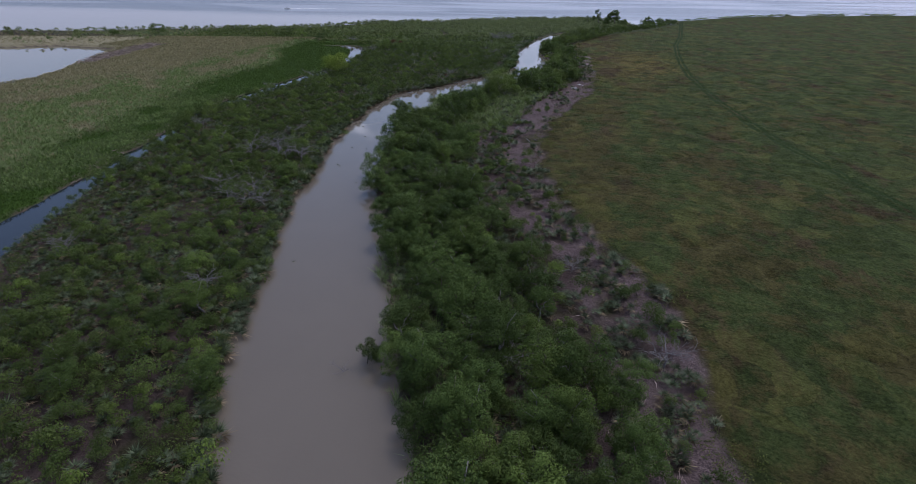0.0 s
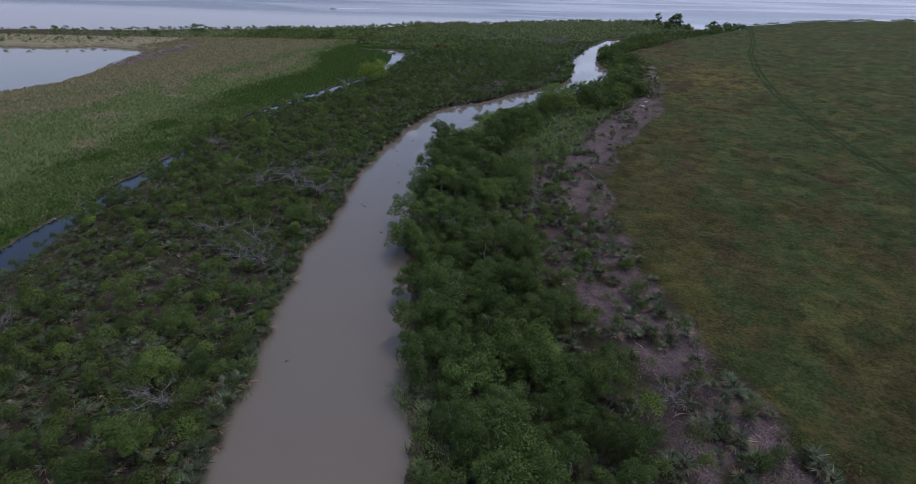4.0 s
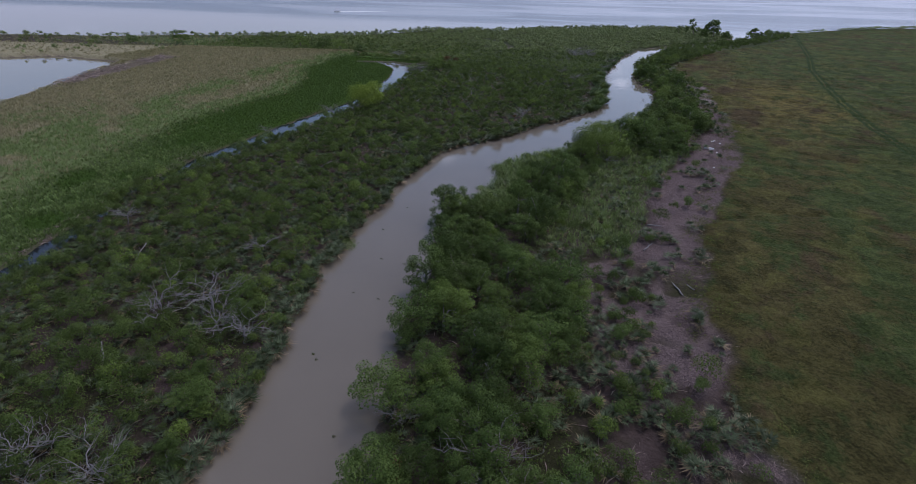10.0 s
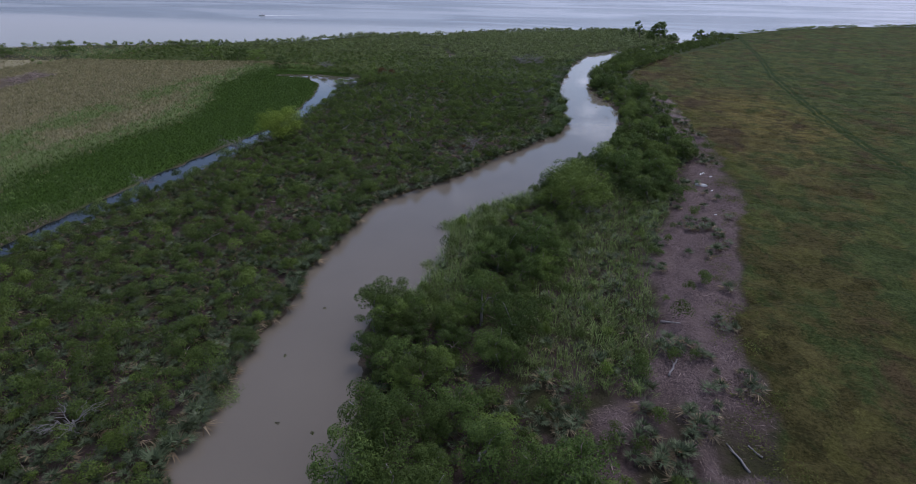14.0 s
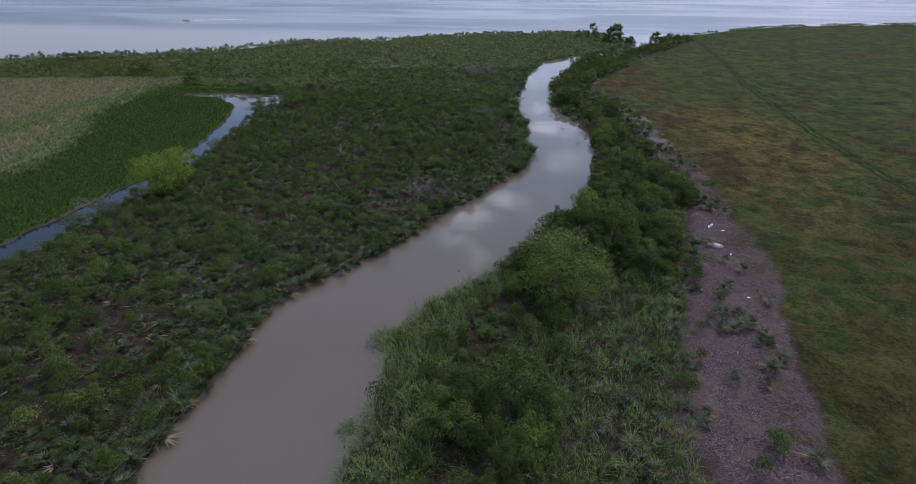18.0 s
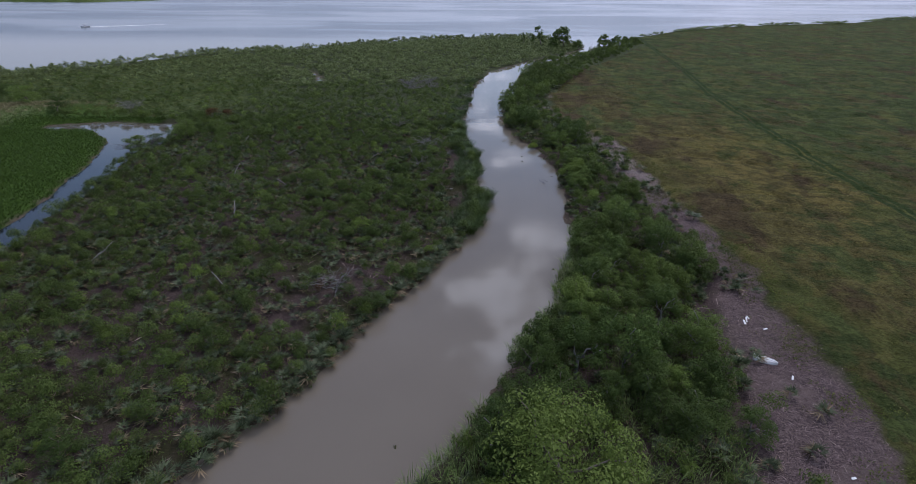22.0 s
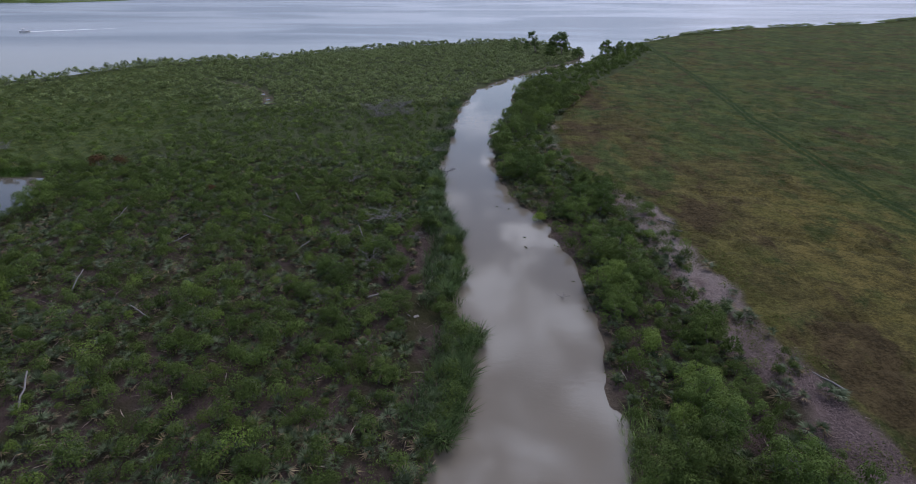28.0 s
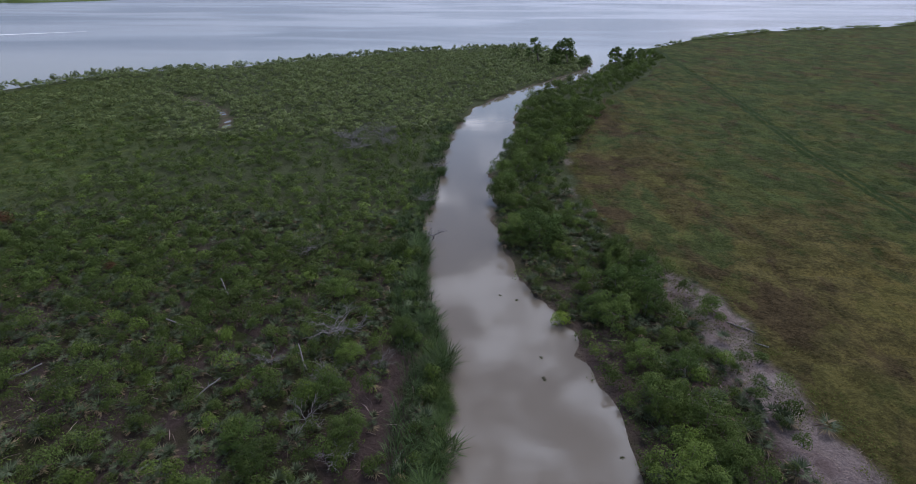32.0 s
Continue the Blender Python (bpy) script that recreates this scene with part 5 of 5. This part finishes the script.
kx, ky = scatter(rng, -36, 18, 36, 400, 0.27, lambda x, y: zones(x, y)[1] * 0.9)
stuff("reed_stalks", "mat of broken grey-brown reed stalks washed ashore", "reed litter", stick_mat, sown(rng, [stalk(640 + k) for k in range(6)], kx, ky, land_height(kx, ky) + 0.01, 0.28 + 0.55 * rng.random(len(kx)) ** 2))
kx, ky = scatter(rng, -130, 16, 36, 345, 1.5, lambda x, y: 0.5 * west_strip(x, y) + 0.5 * (east_strip(x, y) > 0.1) * (east_strip(x, y) < 1))
stuff("litter", "dead sticks and leaf litter under the shrubs", "litter", stick_mat, sown(rng, [stalk(650 + k) for k in range(6)], kx, ky, land_height(kx, ky) + 0.05, rng.uniform(0.6, 1.7, len(kx))))


dx, dy = scatter(rng, -295, -226, 205, 300, 0.95, lambda x, y: drift_bank(x, y) * (wetness(x, y) < 1.2) * soft(ripple(x, y, 8.0, 95, 2), 0.3, 0.45))
wy_ = rng.uniform(84, 172, 900)
wx_ = along(CHANNEL, wy_) - along(CHANNEL_WIDTH, wy_) / 2 - 0.3 - 2.6 * rng.random(900) ** 1.5
dx, dy = np.concatenate([dx, wx_]), np.concatenate([dy, wy_])
stuff("drift_sticks", "grey-brown drift and broken reeds at the pond's edge", "drift", stick_mat, sown(rng, [stalk(660 + k) for k in range(5)], dx, dy, np.maximum(land_height(dx, dy), 0) + np.where(dx < -200, 0.5, 0.12), np.where(dx < -200, 1.0, 0.5) * rng.uniform(1.5, 3.2, len(dx))))


# ---- driftwood, hull and flotsam ----
def driftwood(seed, long, thick, label="bleached driftwood log on reed litter"):
    rng = np.random.default_rng(seed)
    ob = thing("log", label, "log", "driftwood")
    line = bent(rng, (-long / 2, 0, thick * 0.8), (long / 2, 0, thick * 1.1), 6, 0.03)
    part("trunk", fast_mesh("trunk", *tube(line, thick * np.linspace(1.0, 0.6, 6), 7), [grey_mat], None, None, True), ob)
    part("branch_stub", fast_mesh("branch_stub", *tube(bent(rng, line[3], line[3] + np.array([0.3, 0.35, 0.25]) * long * 0.3, 4, 0.05), thick * np.linspace(0.4, 0.2, 4), 5), [grey_mat], None, None, True), ob)
    return ob


logs = [driftwood(700, 2.6, 0.16), driftwood(701, 3.6, 0.14), driftwood(702, 1.6, 0.12)]
for k, x, y, turn in ((0, -12.6, 295.4, 80), (2, -10.7, 291.5, 60), (1, -3.8, 267.5, 125), (1, -8.4, 310.4, 140), (2, -10.3, 299.5, 100), (0, -50.5, 288.2, 75), (2, -82.5, 280.6, 170), (1, -17.9, 144.5, 115), (2, -16.1, 145.7, 130), (0, -22.2, 166.2, 5), (1, -22.8, 156.4, 70), (2, -7.4, 306.8, 150), (0, -58, 284, 30), (1, -74, 287, 45), (2, -2, 74, 30), (1, -24, 108, 140), (0, -20, 92, 150)):
    stand(logs[k], x, y, turn, 1.0)


LEANING = "bleached bare trunk leaning among palmettos"
lean_logs = [driftwood(710, 4.6, 0.13, LEANING), driftwood(711, 3.4, 0.11, LEANING)]
for k, x, y, turn, up_ in ((0, -109, 306.5, 60, 30), (1, -78.5, 316, 130, 32), (0, -80.7, 308, 175, 16), (1, -63.3, 301.5, 120, 28), (1, -88, 277, 160, 22), (0, -94, 298, 20, 20), (1, -101, 284, 80, 35), (1, -72, 296, 40, 24), (0, -92, 262, 110, 24), (1, -83, 236, 150, 30), (0, -106, 244, 70, 20), (1, -96, 170, 30, 26), (1, -99, 122, 100, 28), (0, -81, 101, 140, 24)):
    c = stand(lean_logs[k], x, y, turn)
    c.matrix_basis = pose(x, y, ground_at(x, y) + 2.3 * math.sin(radians(up_)) + 0.35, 0, -up_, turn)


def upturned_hull():
    """A small skiff lying on its side: shell with thickness, three strakes, transom, thwart and gunwale."""
    ob = thing("skiff", "white upturned skiff hull stranded on reed litter", "boat")
    rows_, cols_ = 11, 9
    v, f = [], []
    for i in range(rows_):
        t = i / (rows_ - 1)
        half = 0.72 * (1 - max(0, t - 0.45) ** 2 * 2.6) * (0.92 + 0.08 * min(1, t * 4))
        deep = 0.46 + 0.16 * t * t
        for j in range(cols_):
            a = math.pi * j / (cols_ - 1)
            v.append((-1.55 + 3.1 * t + 0.22 * t * math.sin(a) * 0, half * math.cos(a) * (1 - 0.15 * math.sin(a)), deep * math.sin(a) ** 0.7))
    for i in range(rows_ - 1):
        for j in range(cols_ - 1):
            f.append((i * cols_ + j, i * cols_ + j + 1, (i + 1) * cols_ + j + 1, (i + 1) * cols_ + j))
    v = np.array(v)
    n_v = len(v)
    inner = v * np.array([0.985, 0.95, 0.93])
    f = np.array(f)
    part("shell", fast_mesh("shell", np.concatenate([v, inner]), np.concatenate([f, f[:, ::-1] + n_v]), [hull_mat], None, None, True), ob)
    tr = v[:cols_]
    bm = bmesh.new()
    outer = [bm.verts.new(p) for p in tr]
    back_ring = [bm.verts.new(p + np.array([0.05, 0, 0])) for p in tr]
    bm.faces.new(outer)
    bm.faces.new(back_ring[::-1])
    for j in range(cols_):
        k = (j + 1) % cols_
        bm.faces.new((outer[j], back_ring[j], back_ring[k], outer[k]))
    part("transom", bm_mesh("transom", bm, [hull_mat]), ob)
    for off in (-0.34, 0.0, 0.34):
        line = [(-1.5 + 2.7 * t, off * (1 - 0.55 * max(0, t - 0.4)), 0.47 + 0.12 * t * t - 0.12 * abs(off)) for t in np.linspace(0, 1, 7)]
        part("keel_strip" if off == 0 else "strake", fast_mesh("strake", *tube(line, [0.035] * 7, 5), [hull_mat], None, None, True), ob)
    for sgn in (0, cols_ - 1):
        part("gunwale", fast_mesh("gunwale", *tube(v[sgn::cols_], [0.04] * rows_, 5), [hull_mat], None, None, True), ob)
    return ob


skiff = upturned_hull()
skiff.matrix_basis = pose(-10.4, 223.3, ground_at(-10.4, 223.3) + 0.02, 14, 0, -32) @ Matrix.Scale(0.84, 4)


def plank(label, long, wide, x, y, turn, mat, tilt=3):
    bm = bmesh.new()
    bmesh.ops.create_cube(bm, size=1.0, matrix=Matrix.Diagonal((long, wide, 0.05, 1)))
    for v in bm.verts:
        v.co.z += 0.04 * math.sin(v.co.x * 2)
    bmesh.ops.bevel(bm, geom=bm.edges[:], offset=0.012, segments=1, affect="EDGES")
    ob = tagged(new("board", bm_mesh("board", bm, [mat])), label, "board", "washed-up boards")
    ob.matrix_basis = pose(x, y, ground_at(x, y) + 0.12, tilt, tilt, turn)


for long, wide, x, y, turn in ((1.3, 0.35, -9.5, 231.2, 80), (1.5, 0.3, -9.0, 231.8, 70), (0.9, 0.25, -8.6, 232.3, 95), (0.8, 0.3, -7.5, 229.7, 20), (1.0, 0.28, -8.7, 220.3, 60), (0.6, 0.3, -10.1, 206.6, 15), (0.9, 0.7, -51.6, 279.0, 30), (0.7, 0.2, -52.6, 279.2, 140)):
    plank("broken white board washed up on the bank", long * 0.8, wide * 0.7, x, y, turn, hull_mat if x > -40 else grey_mat)


def flotsam(x, y, seed):
    rng = np.random.default_rng(seed)
    ob = thing("flotsam", "dark clump of floating weed on the creek", "flotsam", "floating clumps", m=pose(x, y, 0.0, 0, 0, rng.uniform(0, 360)) @ Matrix.Scale(0.7, 4))
    part("twig", fast_mesh("twig", *tube(bent(rng, (-0.35, 0, 0.02), (0.4, 0.1, 0.06), 4, 0.1), (0.04, 0.05, 0.04, 0.02), 5), [bark_mat], None, None, True), ob)
    part("weed", fast_mesh("weed", *leaves(rng, [(0, 0, 0.0), (0.2, 0.1, 0.0)], [0.28, 0.22], 40, 0.11, 0.3, 0.0), [edge_mat]), ob)


for k, (x, y) in enumerate(((-34.9, 304.6), (-35.0, 300.6), (-28.8, 289.7), (-37.0, 317.4), (-39.4, 318.6), (-62.8, 126.5), (-58.5, 126.4), (-59.1, 111.6), (-60.0, 112.3), (-68.9, 147.4), (-63.8, 137.3), (-59.7, 137.1), (-69.1, 158.2), (-52.7, 208.6), (-33.1, 245.5), (-35.1, 301.0), (-50.5, 102), (-45, 66))):
    flotsam(x, y, 800 + k)

# fallen boughs in the water
sunk = dead_prototype("sunken_branch", 330, 2.2, 1.8, "dark forked branch sticking out of the creek", 4, 0.7, 2)
for x, y, turn, size in ((-24.6, 43.6, 170, 0.8), (-60.5, 187.5, 190, 0.6), (-59.5, 192, 200, 0.6), (-49.3, 251, 20, 0.5), (-30.5, 285, 170, 0.6)):
    c = stand(sunk, x, y, turn, size)


# ---- the launch crossing the bay ----
def launch(x, y, turn):
    ob = thing("motor_boat", "small white motor boat under way on the bay", "boat", m=pose(x, y, 0.0, 0, 0, turn))
    bm = bmesh.new()
    outline = [(3.4, 0.0), (2.4, 0.7), (0.8, 1.1), (-3.2, 1.05)]
    ring = outline + [(px_, -py_) for px_, py_ in reversed(outline[1:])]
    low = [bm.verts.new((px_ * 0.9 - 0.1, py_ * 0.75, -0.2)) for px_, py_ in ring]
    high = [bm.verts.new((px_, py_, 0.75 + 0.12 * max(0, px_))) for px_, py_ in ring]
    bm.faces.new(low[::-1])
    bm.faces.new(high)
    for j in range(len(ring)):
        k = (j + 1) % len(ring)
        bm.faces.new((low[j], low[k], high[k], high[j]))
    bmesh.ops.bevel(bm, geom=bm.edges[:], offset=0.05, segments=1, affect="EDGES")
    part("hull", bm_mesh("hull", bm, [hull_mat]), ob)
    for name, size, where, mat in (("console", (0.8, 0.8, 1.2), (-0.2, 0, 1.3), hull_mat), ("canopy", (2.2, 1.7, 0.08), (-0.3, 0, 2.6), hull_mat), ("outboard", (0.5, 0.5, 1.1), (-3.4, 0, 0.7), dark_mat)):
        bm = bmesh.new()
        bmesh.ops.create_cube(bm, size=1.0, matrix=Matrix.Translation(where) @ Matrix.Diagonal((*size, 1)))
        bmesh.ops.bevel(bm, geom=bm.edges[:], offset=0.04, segments=1, affect="EDGES")
        part(name, bm_mesh(name, bm, [mat]), ob)
    for sx_, sy_ in ((0.6, 0.7), (0.6, -0.7), (-1.2, 0.7), (-1.2, -0.7)):
        part("canopy_post", fast_mesh("canopy_post", *tube([(sx_, sy_, 0.7), (sx_, sy_, 2.6)], (0.03, 0.03), 5), [dark_mat]), ob)
    v, f = [], []
    for k in range(14):
        t = k / 13
        wide, high_ = 0.4 + 0.7 * math.sin(t * math.pi) ** 0.5, 0.35 * (1 - t) + 0.03
        px_ = -3.4 - 60 * t
        v += [(px_, -wide, 0.01), (px_, 0, high_), (px_, wide, 0.01)]
        if k:
            for j in range(2):
                f.append((k * 3 - 3 + j, k * 3 + j, k * 3 + j + 1, k * 3 - 2 + j))
    part("wake", fast_mesh("wake", v, f, [foam_mat], None, None, True), ob, "white foam wake")


launch(-400, 656, 214.8)
